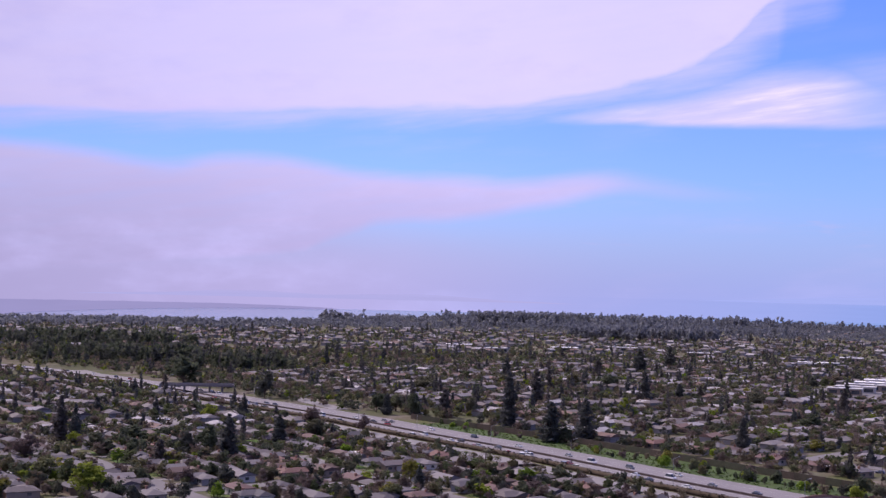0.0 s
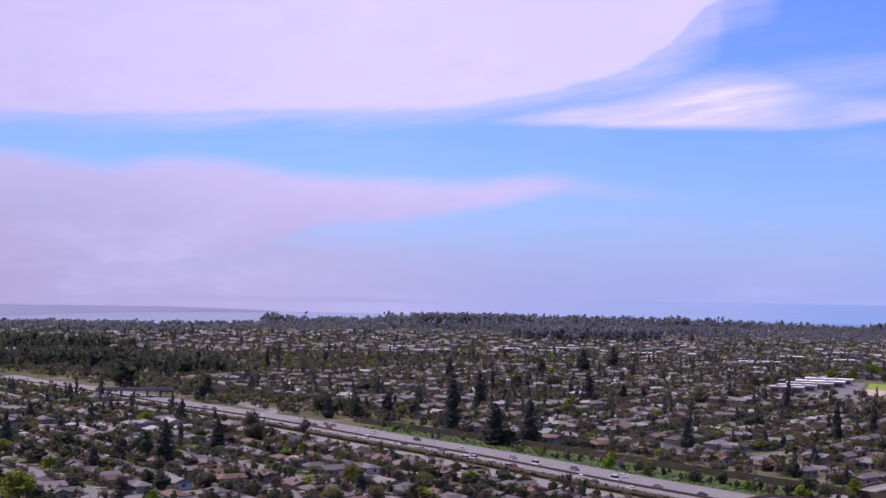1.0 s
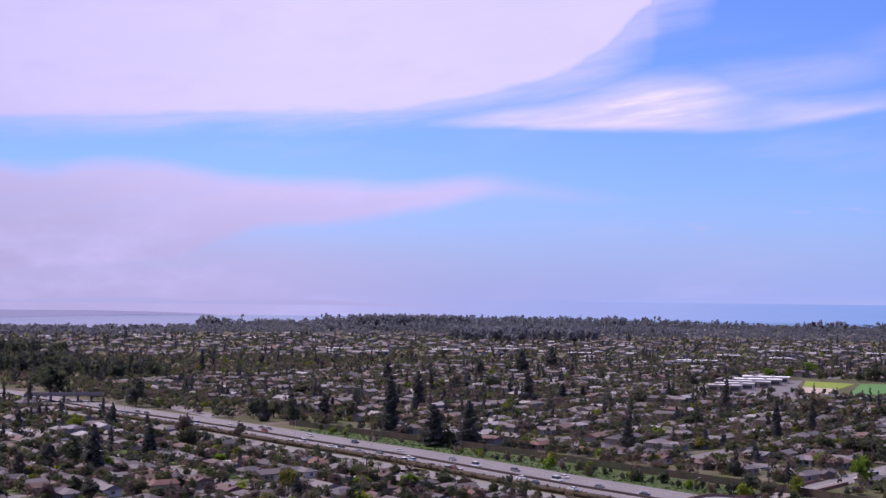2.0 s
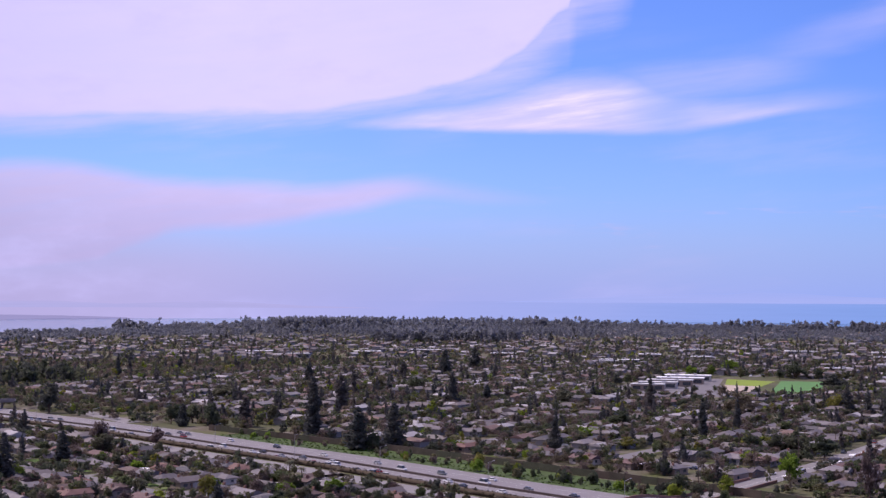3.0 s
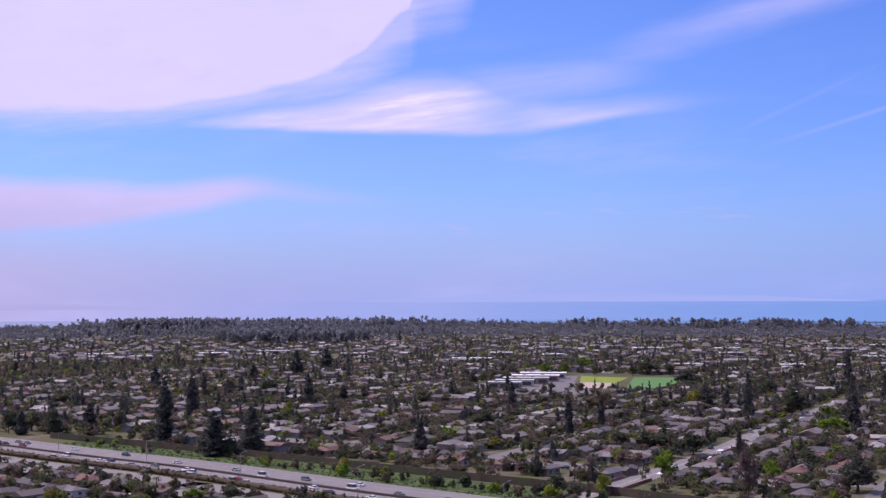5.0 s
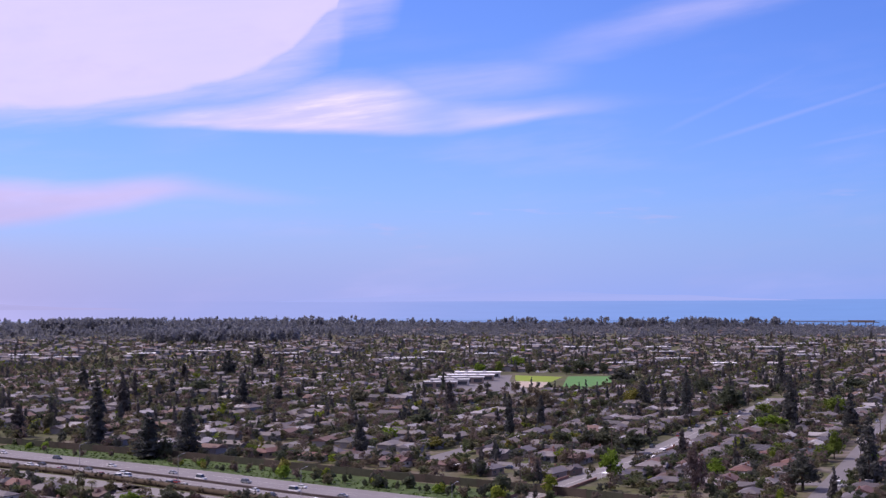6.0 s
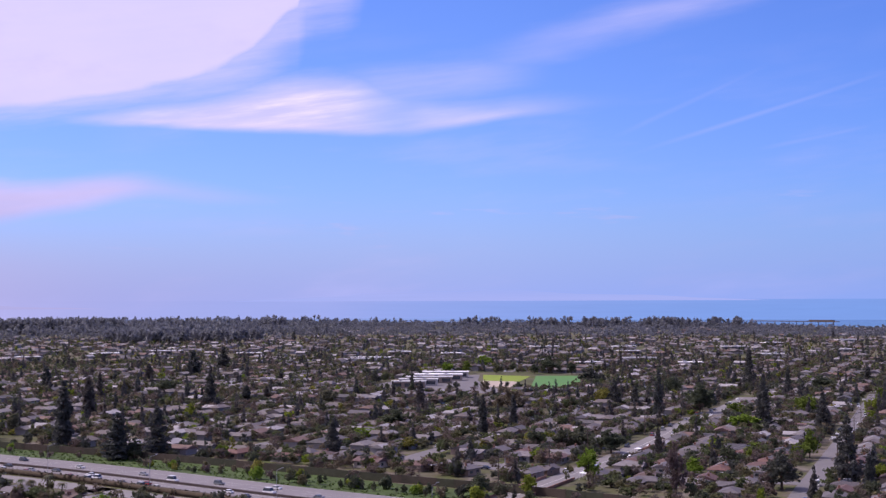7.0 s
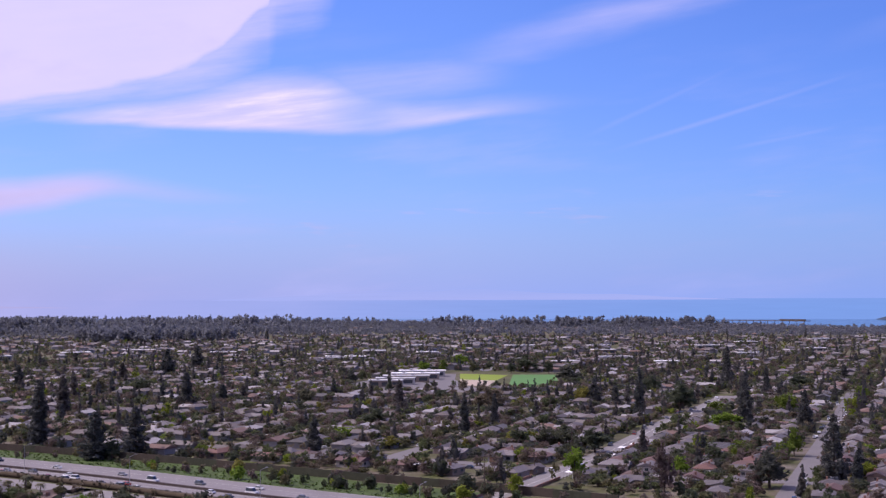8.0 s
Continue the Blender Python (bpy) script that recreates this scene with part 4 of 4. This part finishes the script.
def far_conifer(build, x, y, h, w, n=16):
    for j in range(n):
        t = (j + rng.uniform(0, 1)) / n
        a, q = rng.uniform(0, 6.28), w / 2 * (1 - t) ** 0.7 * rng.uniform(0.1, 0.75)
        clump(build, rng, (x + q * math.cos(a), y + q * math.sin(a), h * (0.12 + 0.82 * t)), w * (0.30 - 0.2 * t), 1.5, True)


def any_tree(x, y, rich=9, tall=1.0):
    """One joined tree of a chance kind."""
    pointed = 0.045 if x * x + y * y > 640 ** 2 else 0.012
    kind = str(rng.choice(["dark", "olive", "brown", "lime", "conifer"], p=[0.315 - pointed, 0.31, 0.34, 0.035, pointed]))
    if kind == "conifer":
        far_conifer(town[kind], x, y, rng.uniform(8, 16) * tall, rng.uniform(3.0, 5.2))
    else:
        far_tree(town[kind], x, y, rng.uniform(3.2, 8.0) * tall, rng.uniform(4.0, 7.5), rich)


for x, y, turn, far in yards[n_near:]:
    if rng.uniform() < 0.1:
        any_tree(x, y)
        continue
    far_house(x, y, turn + rng.uniform(-0.08, 0.08) + (math.pi / 2 if rng.uniform() < 0.2 else 0), rng.uniform(8, 11), rng.uniform(5.8, 7.4), rng.uniform(2.1, 2.5) if rng.uniform() < 0.9 else 4.0)

# ---------------------------------------------------------------- garden trees
KINDS = ["dark", "olive", "brown", "lime", "conifer", "column", "shrub"]
ODDS = [0.29, 0.25, 0.275, 0.035, 0.006, 0.004, 0.14]
planted = {kind: 0 for kind in KINDS}
for i, (x, y, turn, far) in enumerate(yards):
    c, s = math.cos(turn), math.sin(turn)
    spots = [(rng.uniform(-6, 6), rng.uniform(5.5, 8.5)) for _ in range(3)] + [(rng.choice([-6, 6]), rng.uniform(-5, 6)), (rng.uniform(-6, 6), -rng.uniform(6, 9)), (rng.uniform(-6, 6), -rng.uniform(6, 9))]
    for px, py in spots:
        tx, ty = x + px * c - py * s, y + px * s + py * c
        if rng.uniform() < 0.08 or not free(tx, ty, 5.0):
            continue
        if gap_to(main_line, tx, ty) < 7.4 or gap_to(second_line, tx, ty) < 7 or near_freeway(tx, ty) or gap_to(all_streets, tx, ty) < 4.2:
            continue
        kind = str(rng.choice(KINDS, p=ODDS))
        h = {"shrub": rng.uniform(1.2, 2.6), "conifer": rng.uniform(7, 13), "column": rng.uniform(6, 10)}.get(kind, rng.uniform(2.4, 6.2))
        if i < n_near and planted[kind] < 130:
            plant(rng, kind, tx, ty, h, rng.uniform(0.8, 1.2))
            planted[kind] += 1
        else:
            any_tree(tx, ty, 28 if far < 640 else 16 if far < 850 else 9, 0.8)

# wild and garden growth in every gap
for _ in range(15000):
    r, az = 400 + 900 * rng.uniform() ** 0.8, rng.uniform(-23.5, 44.5)
    x, y = r * math.sin(radians(az)), r * math.cos(radians(az))
    if not free(x, y, 5.6) or in_campus(x, y, 2) or gap_to(all_streets, x, y) < 5.2 or near_freeway(x, y, *((32, 39) if y < 690 else (17, 27))):
        continue
    if along_n(x, y) > -2 and y < 760 and wall_side(x, y) < 4.5:
        continue
    if (r < 620 and rng.uniform() < 0.5) or gap_to(main_line, x, y) < 9 or gap_to(second_line, x, y) < 8:
        continue
    any_tree(x, y, 28 if r < 620 else 14 if r < 850 else 8, rng.uniform(0.55, 1.0))

# young trees and shrubs on the freeway verge
for i, p in enumerate(spline(FREEWAY, 4.5)):
    if not 400 < p.y < 640:
        continue
    for q in range(2 if p.y < 545 else 1):
        off = rng.uniform(15.5, 28)
        x, y = p.x + N[0] * off, p.y + N[1] * off
        if wall_side(x, y) < 3:
            continue
        if rng.uniform() < 0.85:
            plant(rng, "shrub" if p.y > 500 or rng.uniform() < 0.3 else "dark", x, y, rng.uniform(1.2, 2.4) if p.y > 500 else rng.uniform(1.8, 3.6), 0.8)


# ---------------------------------------------------------------- campus and large flat buildings
def flat_building(x, y, w, d, h, turn, label, mat=None):
    root = tagged(new("flat_building"), label, "building", "large flat-roofed buildings")
    root.matrix_basis = at(x, y, 0, turn)
    part("wall", Build().box(-w / 2, w / 2, -d / 2, d / 2, -0.1, h), WALL, root)
    part("roof", Build().box(-w / 2 - 0.5, w / 2 + 0.5, -d / 2 - 0.5, d / 2 + 0.5, h, h + 0.55), WHITE_ROOF, root)
    n = max(2, int(w / 7))
    for i in range(n):
        xx = -w / 2 + (i + 0.5) * w / n
        part("window", Build().box(xx - w / n * 0.36, xx + w / n * 0.36, -d / 2 - 0.05, -d / 2 + 0.02, 1.0, h - 0.8), GLASS, root, "strip of dark window panes")
    for i in range(2):
        xx = w * (0.15 - 0.4 * i)
        part("roof_unit", Build().box(xx - 1.2, xx + 1.2, -1, 1, h + 0.55, h + 1.7), STEEL, root)


away = math.atan2(-0.68, 0.733)
for x, y, w, d in ((276, 888, 22, 9), (290, 908, 26, 9), (306, 930, 32, 10), (322, 954, 34, 10), (338, 982, 34, 10)):
    flat_building(x, y, w, d, 4.2, away + 0.35, "long low school building with a white flat roof")
def sheet(points, z):
    """A thin slab over a polygon."""
    n = len(points)
    return Build().add([(x, y, -0.2) for x, y in points] + [(x, y, z) for x, y in points],
                       [tuple(range(n - 1, -1, -1)), tuple(range(n, 2 * n))] + [(i, (i + 1) % n, n + (i + 1) % n, n + i) for i in range(n)])


structure("field", sheet([(340, 835), (374, 826), (438, 960), (408, 972)], 0.12), FIELD, "mown green sports field beside the school", "sports field")
structure("field", sheet([(350, 937), (369, 916), (402, 969), (376, 1000)], 0.10), FIELD_DRY, "yellow-green outfield grass beside the school", "sports field")
structure("field", sheet([(326, 880), (340, 866), (368, 915), (349, 936)], 0.16), CLAY, "pale clay infield of the school ball ground", "sports field")
structure("pavement", sheet([(252, 834), (322, 824), (330, 876), (346, 938), (374, 1002), (330, 1008), (264, 928)], 0.06), ASPHALT, "grey asphalt school yard between low buildings", "pavement")
structure("pavement", sheet([(-158, 645), (-135, 642), (-115, 601), (-137, 599)], 0.07), PAVING, "pale concrete car park among houses", "pavement")
structure("pavement", sheet([(-54, 492), (-46, 500), (-33, 468), (-46, 464)], 0.07), PAVING, "pale concrete yard beside houses", "pavement")
for x, y, kind, h in ((262, 842, "dark", 9), (285, 836, "olive", 8), (308, 832, "brown", 9), (330, 830, "dark", 7), (345, 822, "olive", 6), (268, 935, "dark", 10), (283, 958, "olive", 9), (300, 985, "brown", 9),
                      (322, 1004, "dark", 10), (352, 1016, "lime", 11), (372, 1024, "lime", 12), (392, 1012, "olive", 10), (415, 990, "dark", 9), (440, 975, "dark", 12), (452, 968, "olive", 9), (384, 826, "dark", 8),
                      (398, 846, "olive", 7), (412, 880, "brown", 8), (430, 915, "olive", 7), (318, 872, "olive", 5), (300, 862, "dark", 6), (272, 870, "conifer", 14), (336, 862, "dark", 5)):
    plant(rng, kind, x, y, h * 0.85)
BUILDINGS = [(355, 1223, 49), (374, 1779, 22), (20, 1433, 37), (135, 1419, 37), (202, 1454, 44), (272, 1362, 36), (340, 1200, 30), (456, 1277, 28), (578, 1115, 41), (614, 1394, 44), (732, 1132, 36),
             (508, 1446, 28), (577, 1026, 26), (587, 1470, 39), (499, 1062, 29), (59, 1367, 29), (693, 1356, 34), (800, 1304, 34), (1052, 1430, 40), (905, 1380, 36), (420, 1330, 30), (640, 1250, 30), (860, 1190, 32)]
for i, (x, y, w) in enumerate(BUILDINGS):
    if in_campus(x, y, 20):
        continue
    flat_building(x, y, w * 0.75, 9 + (i * 7) % 6, 4.4 + (i * 3) % 3, -0.35 + 0.12 * ((i * 5) % 4), "large commercial building with a pale flat roof")

# ---------------------------------------------------------------- cars
def car(kind):
    """Body with a raised cabin, glass band, four wheels. Points along +x."""
    L, W, H = {"car": (4.5, 1.8, 1.45), "suv": (4.8, 1.95, 1.8), "van": (5.4, 2.0, 2.2)}[kind]
    root = tagged(new("car"), {"car": "small sedan car on the road", "suv": "tall family car on the road", "van": "boxy van on the road"}[kind], "car", "cars on the roads")
    b = Build().box(-L / 2, L / 2, -W / 2, W / 2, 0.3, 0.85)
    x0, x1 = (-L * 0.36, L * 0.24) if kind == "car" else (-L * 0.48, L * 0.27)
    top = [(x0 + 0.45, -W * 0.38, H), (x1 - 0.6, -W * 0.38, H), (x1 - 0.6, W * 0.38, H), (x0 + 0.45, W * 0.38, H)]
    belt = [(x0 + 0.15, -W * 0.45, H - 0.12 - 0.3), (x1 - 0.2, -W * 0.45, H - 0.42), (x1 - 0.2, W * 0.45, H - 0.42), (x0 + 0.15, W * 0.45, H - 0.42)]
    b.add([(x, y, H - 0.08) for x, y, _ in top] + top, [(0, 3, 2, 1), (4, 5, 6, 7), (0, 1, 5, 4), (1, 2, 6, 5), (2, 3, 7, 6), (3, 0, 4, 7)])
    part("body", b, CAR, root)
    g = Build().add([(x0, -W * 0.47, 0.85), (x1, -W * 0.47, 0.85), (x1, W * 0.47, 0.85), (x0, W * 0.47, 0.85)] + [(x, y, H - 0.08) for x, y, _ in top],
                    [(3, 2, 1, 0), (4, 5, 6, 7), (0, 1, 5, 4), (1, 2, 6, 5), (2, 3, 7, 6), (3, 0, 4, 7)])
    part("window_band", g, GLASS, root, "dark car glass")
    wheel = Build().tube((0, -0.11, 0), (0, 0.11, 0), 0.34, 0.34, 12).mesh("wheel", RUBBER)
    for sx in (-0.3, 0.3):
        for sy in (-0.44, 0.44):
            o = part("wheel", wheel, RUBBER, root)
            o.location = (sx * L, sy * W, 0.34)
    return root


cars = [car("car"), car("suv"), car("van")]
for i in range(0, len(fw_fine) - 1):
    p = fw_fine[i]
    if not (425 < p.y < 1000):
        continue
    s = side(fw_fine, i)
    d = Vector((s.y, -s.x, 0))
    for off in (-10.5, -7.1, -3.7, 3.7, 7.1, 10.5):
        if rng.uniform() < (0.13 if p.y < 700 else 0.10):
            q = p + s * (off + HALF) + d * rng.uniform(-2, 2)
            place(cars[int(rng.choice(3, p=[0.55, 0.38, 0.07]))], at(q.x, q.y, 0.10, math.atan2(d.y, d.x) + (0 if off > 0 else math.pi), 1 / PLAN))
parked = 0
for line, off in [(main_line, 3.9), (second_line, 3.6)] + [(l, 3.6) for l in street_lines]:
    fine = spline([(p.x, p.y) for p in line[::2]], 9.0)
    for i in range(1, len(fine) - 1):
        p = fine[i]
        if not in_view(p.x, p.y, 405) or math.hypot(p.x, p.y) > 800 or (line is main_line and p.y < 470):
            continue
        s = side(fine, i)
        d = Vector((s.y, -s.x, 0))
        for k in (-1, 1):
            if rng.uniform() < 0.2 and parked < 110:
                q = p + s * off * k
                place(cars[int(rng.choice(3, p=[0.5, 0.42, 0.08]))], at(q.x, q.y, 0.12, math.atan2(d.y, d.x) + (0 if k > 0 else math.pi), 1 / PLAN))
                parked += 1


# ---------------------------------------------------------------- poles, fences, patio covers
def lamp_post():
    root = tagged(new("street_lamp"), "slim grey steel freeway lamp post with one arm", "street lamp", "freeway lamp posts")
    part("pole", Build().tube((0, 0, 0), (0, 0, 10.5), 0.10, 0.06, 8), STEEL, root)
    part("arm", Build().tube((0, 0, 10.4), (2.4, 0, 10.9), 0.06, 0.05, 6), STEEL, root)
    part("lamp_head", Build().box(2.2, 3.0, -0.18, 0.18, 10.82, 11.0), STEEL, root)
    return root


def power_pole():
    root = tagged(new("power_pole"), "dark wooden power pole with two crossarms", "power pole", "power poles along the streets")
    part("pole", Build().tube((0, 0, -0.3), (0, 0, 11.5), 0.18, 0.12, 8), WOOD_POLE, root)
    for z in (10.9, 9.7):
        part("crossarm", Build().box(-1.2, 1.2, -0.07, 0.07, z, z + 0.14), WOOD_POLE, root)
        for x in (-1.05, -0.4, 0.4, 1.05):
            part("insulator", Build().tube((x, 0, z + 0.14), (x, 0, z + 0.34), 0.06, 0.04, 6), STEEL, root)
    return root


post = lamp_post()
run = 0.0
for i in range(1, len(fw_fine)):
    run += (fw_fine[i] - fw_fine[i - 1]).length
    if run > 48 and 400 < fw_fine[i].y < 800:
        run = 0.0
        q = fw_fine[i] - Vector((N[0], N[1], 0)) * 19.9
        place(post, at(q.x, q.y, 0, math.atan2(N[1], N[0])))
pole = power_pole()
tops = []
for line, off, step in ((main_line, 7.2, 5), (second_line, -6.6, 3)):
    last = None
    for i in range(0, len(line), step):
        p = line[i]
        if not (405 < math.hypot(p.x, p.y) < 820) or p.y < 430:
            continue
        s = side(line, i)
        q = p + s * off
        place(pole, at(q.x, q.y, 0.0, math.atan2(s.y, s.x)))
        if last is not None:
            for o in (-1.05, 1.05):
                b = Build()
                a, c = last[0] + last[1] * o, q + s * o
                pts = [a.lerp(c, t / 8) + Vector((0, 0, 11.25 - 1.2 * (1 - (t / 4 - 1) ** 2))) for t in range(9)]
                for m in range(8):
                    b.tube(pts[m], pts[m + 1], 0.03, 0.03, 4)
                tagged(part("power_line", b, RUBBER), "thin dark power line between poles", "cable", "power lines")
        last = (q, s)


def patio():
    root = tagged(new("patio_cover"), "white flat patio cover beside a house", "patio cover", "white patio covers")
    part("roof", Build().box(-2.8, 2.8, -1.8, 1.8, 2.5, 2.66), PATIO, root)
    for x in (-2.6, 2.6):
        for y in (-1.6, 1.6):
            part("post", Build().box(x - 0.06, x + 0.06, y - 0.06, y + 0.06, 0, 2.5), PATIO, root)
    return root


cover = patio()
done = 0
for i, (x, y, turn, far) in enumerate(yards[:420]):
    if i % 13 == 4:
        place(cover, at(x - math.sin(turn) * 5.8, y + math.cos(turn) * 5.8, 0, turn, 1 / PLAN))
        done += 1


def fence(length):
    root = tagged(new("fence"), "weathered wooden yard fence between gardens", "fence", "yard fences")
    n = 8
    for i in range(n):
        a, c = -length / 2 + i * length / n, -length / 2 + (i + 1) * length / n
        part("panel", Build().box(a + 0.03, c - 0.03, -0.03, 0.03, 0.05, 1.8), FENCE, root)
    return root


yard_fence = fence(17.0)
for i, (x, y, turn, far) in enumerate(yards[:140]):
    fx, fy = x - math.sin(turn) * 7.2, y + math.cos(turn) * 7.2
    if i % 2 == 0 and gap_to(all_streets, fx, fy) > 11:
        place(yard_fence, at(fx, fy, 0, turn, 0.65))
lawn = tagged(new("lawn", Build().box(-4.2, 4.2, -2.4, 2.4, -0.1, 0.06).mesh("lawn", LAWN)), "mown green front lawn beside a house", "lawn", "front lawns")
for i, (x, y, turn, far) in enumerate(yards[:300]):
    fx, fy = x + math.sin(turn) * 6.3, y - math.cos(turn) * 6.3
    if i % 3 == 0 and gap_to(all_streets, fx, fy) > 6.6:
        place(lawn, at(fx, fy, 0, turn))
far_cars = Build()
for line in street_lines + [main_line, second_line]:
    fine = spline([(p.x, p.y) for p in line[::2]], 7.0)
    for i in range(1, len(fine) - 1):
        p = fine[i]
        if math.hypot(p.x, p.y) > 620 and rng.uniform() < 0.5:
            s = side(fine, i)
            q = p + s * rng.choice([-2.9, 2.9])
            far_cars.box(-1.8, 1.8, -0.72, 0.72, 0.15, 0.68, math.atan2(-s.x, s.y), (q.x, q.y, 0.1))
            far_cars.box(-1.2, 0.9, -0.62, 0.62, 0.68, 1.1, math.atan2(-s.x, s.y), (q.x, q.y, 0.1))
for x, y, turn, far in yards[n_near:]:
    for shift in (-2.2, 2.4):
        if rng.uniform() < 0.4:
            c = (x + math.sin(turn) * 7.4 + math.cos(turn) * shift, y - math.cos(turn) * 7.4 + math.sin(turn) * shift, 0.1)
            far_cars.box(-1.8, 1.8, -0.72, 0.72, 0.15, 0.68, turn + 1.57, c)
            far_cars.box(-1.2, 0.9, -0.62, 0.62, 0.68, 1.1, turn + 1.57, c)
tagged(part("far_cars", far_cars, FAR_CAR), "many small parked cars along distant streets", "cars", "", "stuff")

# pier in the bay
pier = tagged(new("pier"), "long low dark pier standing in the sea", "pier")
pier.matrix_basis = at(1785, 2560, -4.0, -1.11)
part("deck", Build().box(-110, 110, -6, 6, 4.5, 6.0), WOOD_POLE, pier)
part("shed", Build().box(40, 100, -4, 4, 6.0, 9.0), WOOD_POLE, pier)
for i in range(12):
    part("pile", Build().tube((-100 + i * 18, 0, -3), (-100 + i * 18, 0, 4.5), 0.8, 0.8, 8), WOOD_POLE, pier)

# ---------------------------------------------------------------- far town and woods
rng = np.random.default_rng(77)
for r in np.arange(400, 2850, 21.0):
    step = math.degrees(19.0 / r) * (1.0 if r < 1800 else 1.3)
    for az in np.arange(-23, 44.5, step):
        a = radians(az + rng.uniform(-0.4, 0.4) * step)
        q = r + rng.uniform(-9, 9)
        x, y = q * math.sin(a), q * math.cos(a)
        if in_campus(x, y, 8) or near_freeway(x, y, *((38, 40) if y < 700 else (19, 28))) or q > coast(az) - 30:
            continue
        woody = q > 2000 and az < 13.5 + 3 * math.sin(q * 0.01) and noise.noise((x * 0.0045, y * 0.0045, 2.0)) > -0.12 - (0.25 if q > 2500 else 0.0)
        tallest = min(26.0, 68.0 - 0.0262 * q) if az < 0 else 25.0 if az < 19 else 12.0
        if q > 1300 and rng.uniform() < (0.03 if woody else 0.42 if q < 1950 else 0.2):
            far_house(x, y, face_u + rng.choice([0, 1.57]) + rng.uniform(-0.1, 0.1), rng.uniform(8, 13), rng.uniform(6, 8.5), rng.uniform(2.1, 3.4))
        elif q > 1300 or (free(x, y, 9.0) and keep_clear(x, y, 0)):
            if along_n(x, y) > -2 and q < 700 and wall_side(x, y) < 9:
                continue
            if q < 1950:
                any_tree(x, y, 12 if q < 900 else 6, 1.0)
            else:
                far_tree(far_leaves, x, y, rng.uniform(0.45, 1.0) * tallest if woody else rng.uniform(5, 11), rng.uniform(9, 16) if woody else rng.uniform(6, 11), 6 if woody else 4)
        if q > 1250:
            tx, ty = x + rng.uniform(-12, 12), y + rng.uniform(-12, 12)
            if q < 1950:
                any_tree(tx, ty, 6, rng.uniform(0.9, 1.45))
            else:
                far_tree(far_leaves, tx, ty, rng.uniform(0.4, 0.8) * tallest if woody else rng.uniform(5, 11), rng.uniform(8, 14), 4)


def wood(cx, cy, rx, ry, n, h0, h1, build):
    """A dense stand of tall trees."""
    for _ in range(n):
        a, q = rng.uniform(0, 6.28), rng.uniform(0, 1) ** 0.5
        x, y = cx + rx * q * math.cos(a), cy + ry * q * math.sin(a)
        if gap_to(fw_fine, x, y) < 21:
            continue
        if rng.uniform() < (0.06 if build is far_leaves else 0.2):
            far_conifer(build, x, y, rng.uniform(h0, h1), rng.uniform(5, 8))
        else:
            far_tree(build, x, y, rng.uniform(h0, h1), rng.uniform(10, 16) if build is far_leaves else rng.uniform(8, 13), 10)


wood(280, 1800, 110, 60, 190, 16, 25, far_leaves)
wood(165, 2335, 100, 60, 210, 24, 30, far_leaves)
wood(-265, 1080, 75, 55, 130, 10, 18, town["dark"])
wood(-150, 1000, 40, 40, 45, 10, 17, town["dark"])
wood(-380, 1330, 130, 90, 170, 11, 19, town["dark"])
for az, r, n in ((29.6, 2480, 60), (26.9, 2480, 26), (32.0, 2500, 14), (24.6, 2550, 20), (21.5, 2600, 16), (12.5, 2600, 30), (-4.5, 2380, 20), (9.0, 2500, 40)):
    wood(r * math.sin(radians(az)), r * math.cos(radians(az)), 42, 60, n, 17, 25, far_leaves)
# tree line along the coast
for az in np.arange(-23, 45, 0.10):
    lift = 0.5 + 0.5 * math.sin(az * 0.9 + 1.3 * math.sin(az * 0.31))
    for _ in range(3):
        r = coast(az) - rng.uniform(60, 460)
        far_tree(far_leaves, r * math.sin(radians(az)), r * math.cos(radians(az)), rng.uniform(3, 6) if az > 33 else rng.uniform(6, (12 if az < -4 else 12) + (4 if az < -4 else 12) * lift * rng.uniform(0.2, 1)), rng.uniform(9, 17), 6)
# joined coast trees, in the leaf colour with haze painted in
tagged(part("far_trees", far_leaves, LEAF_FAR_HAZED), "distant trees along the coast, haze painted into their blue-grey leaves", "trees", "", "stuff")
TEXT = {"dark": "dark green broadleaf trees", "olive": "olive green trees", "brown": "brown leafless trees", "lime": "bright green spring trees", "conifer": "dark conifers"}
for kind, build in town.items():
    tagged(part("town_trees", build, TOWN_LEAF[kind]), "many " + TEXT[kind] + " between the houses", "trees", "", "stuff")
tagged(part("far_roofs", far_roofs, FAR_HOUSE), "distant low shingle roofs of the town", "houses", "", "stuff")
tagged(part("far_walls", far_walls, WALL), "distant stucco house walls of the town", "houses", "", "stuff")

# the plan was laid out at a fifth under true size: bring every thing to metres
for ob in list(scene.objects):
    if ob.parent is None and ob.type in ("MESH", "EMPTY"):
        ob.matrix_basis = Matrix.Diagonal((PLAN, PLAN, PLAN, 1)) @ ob.matrix_basis
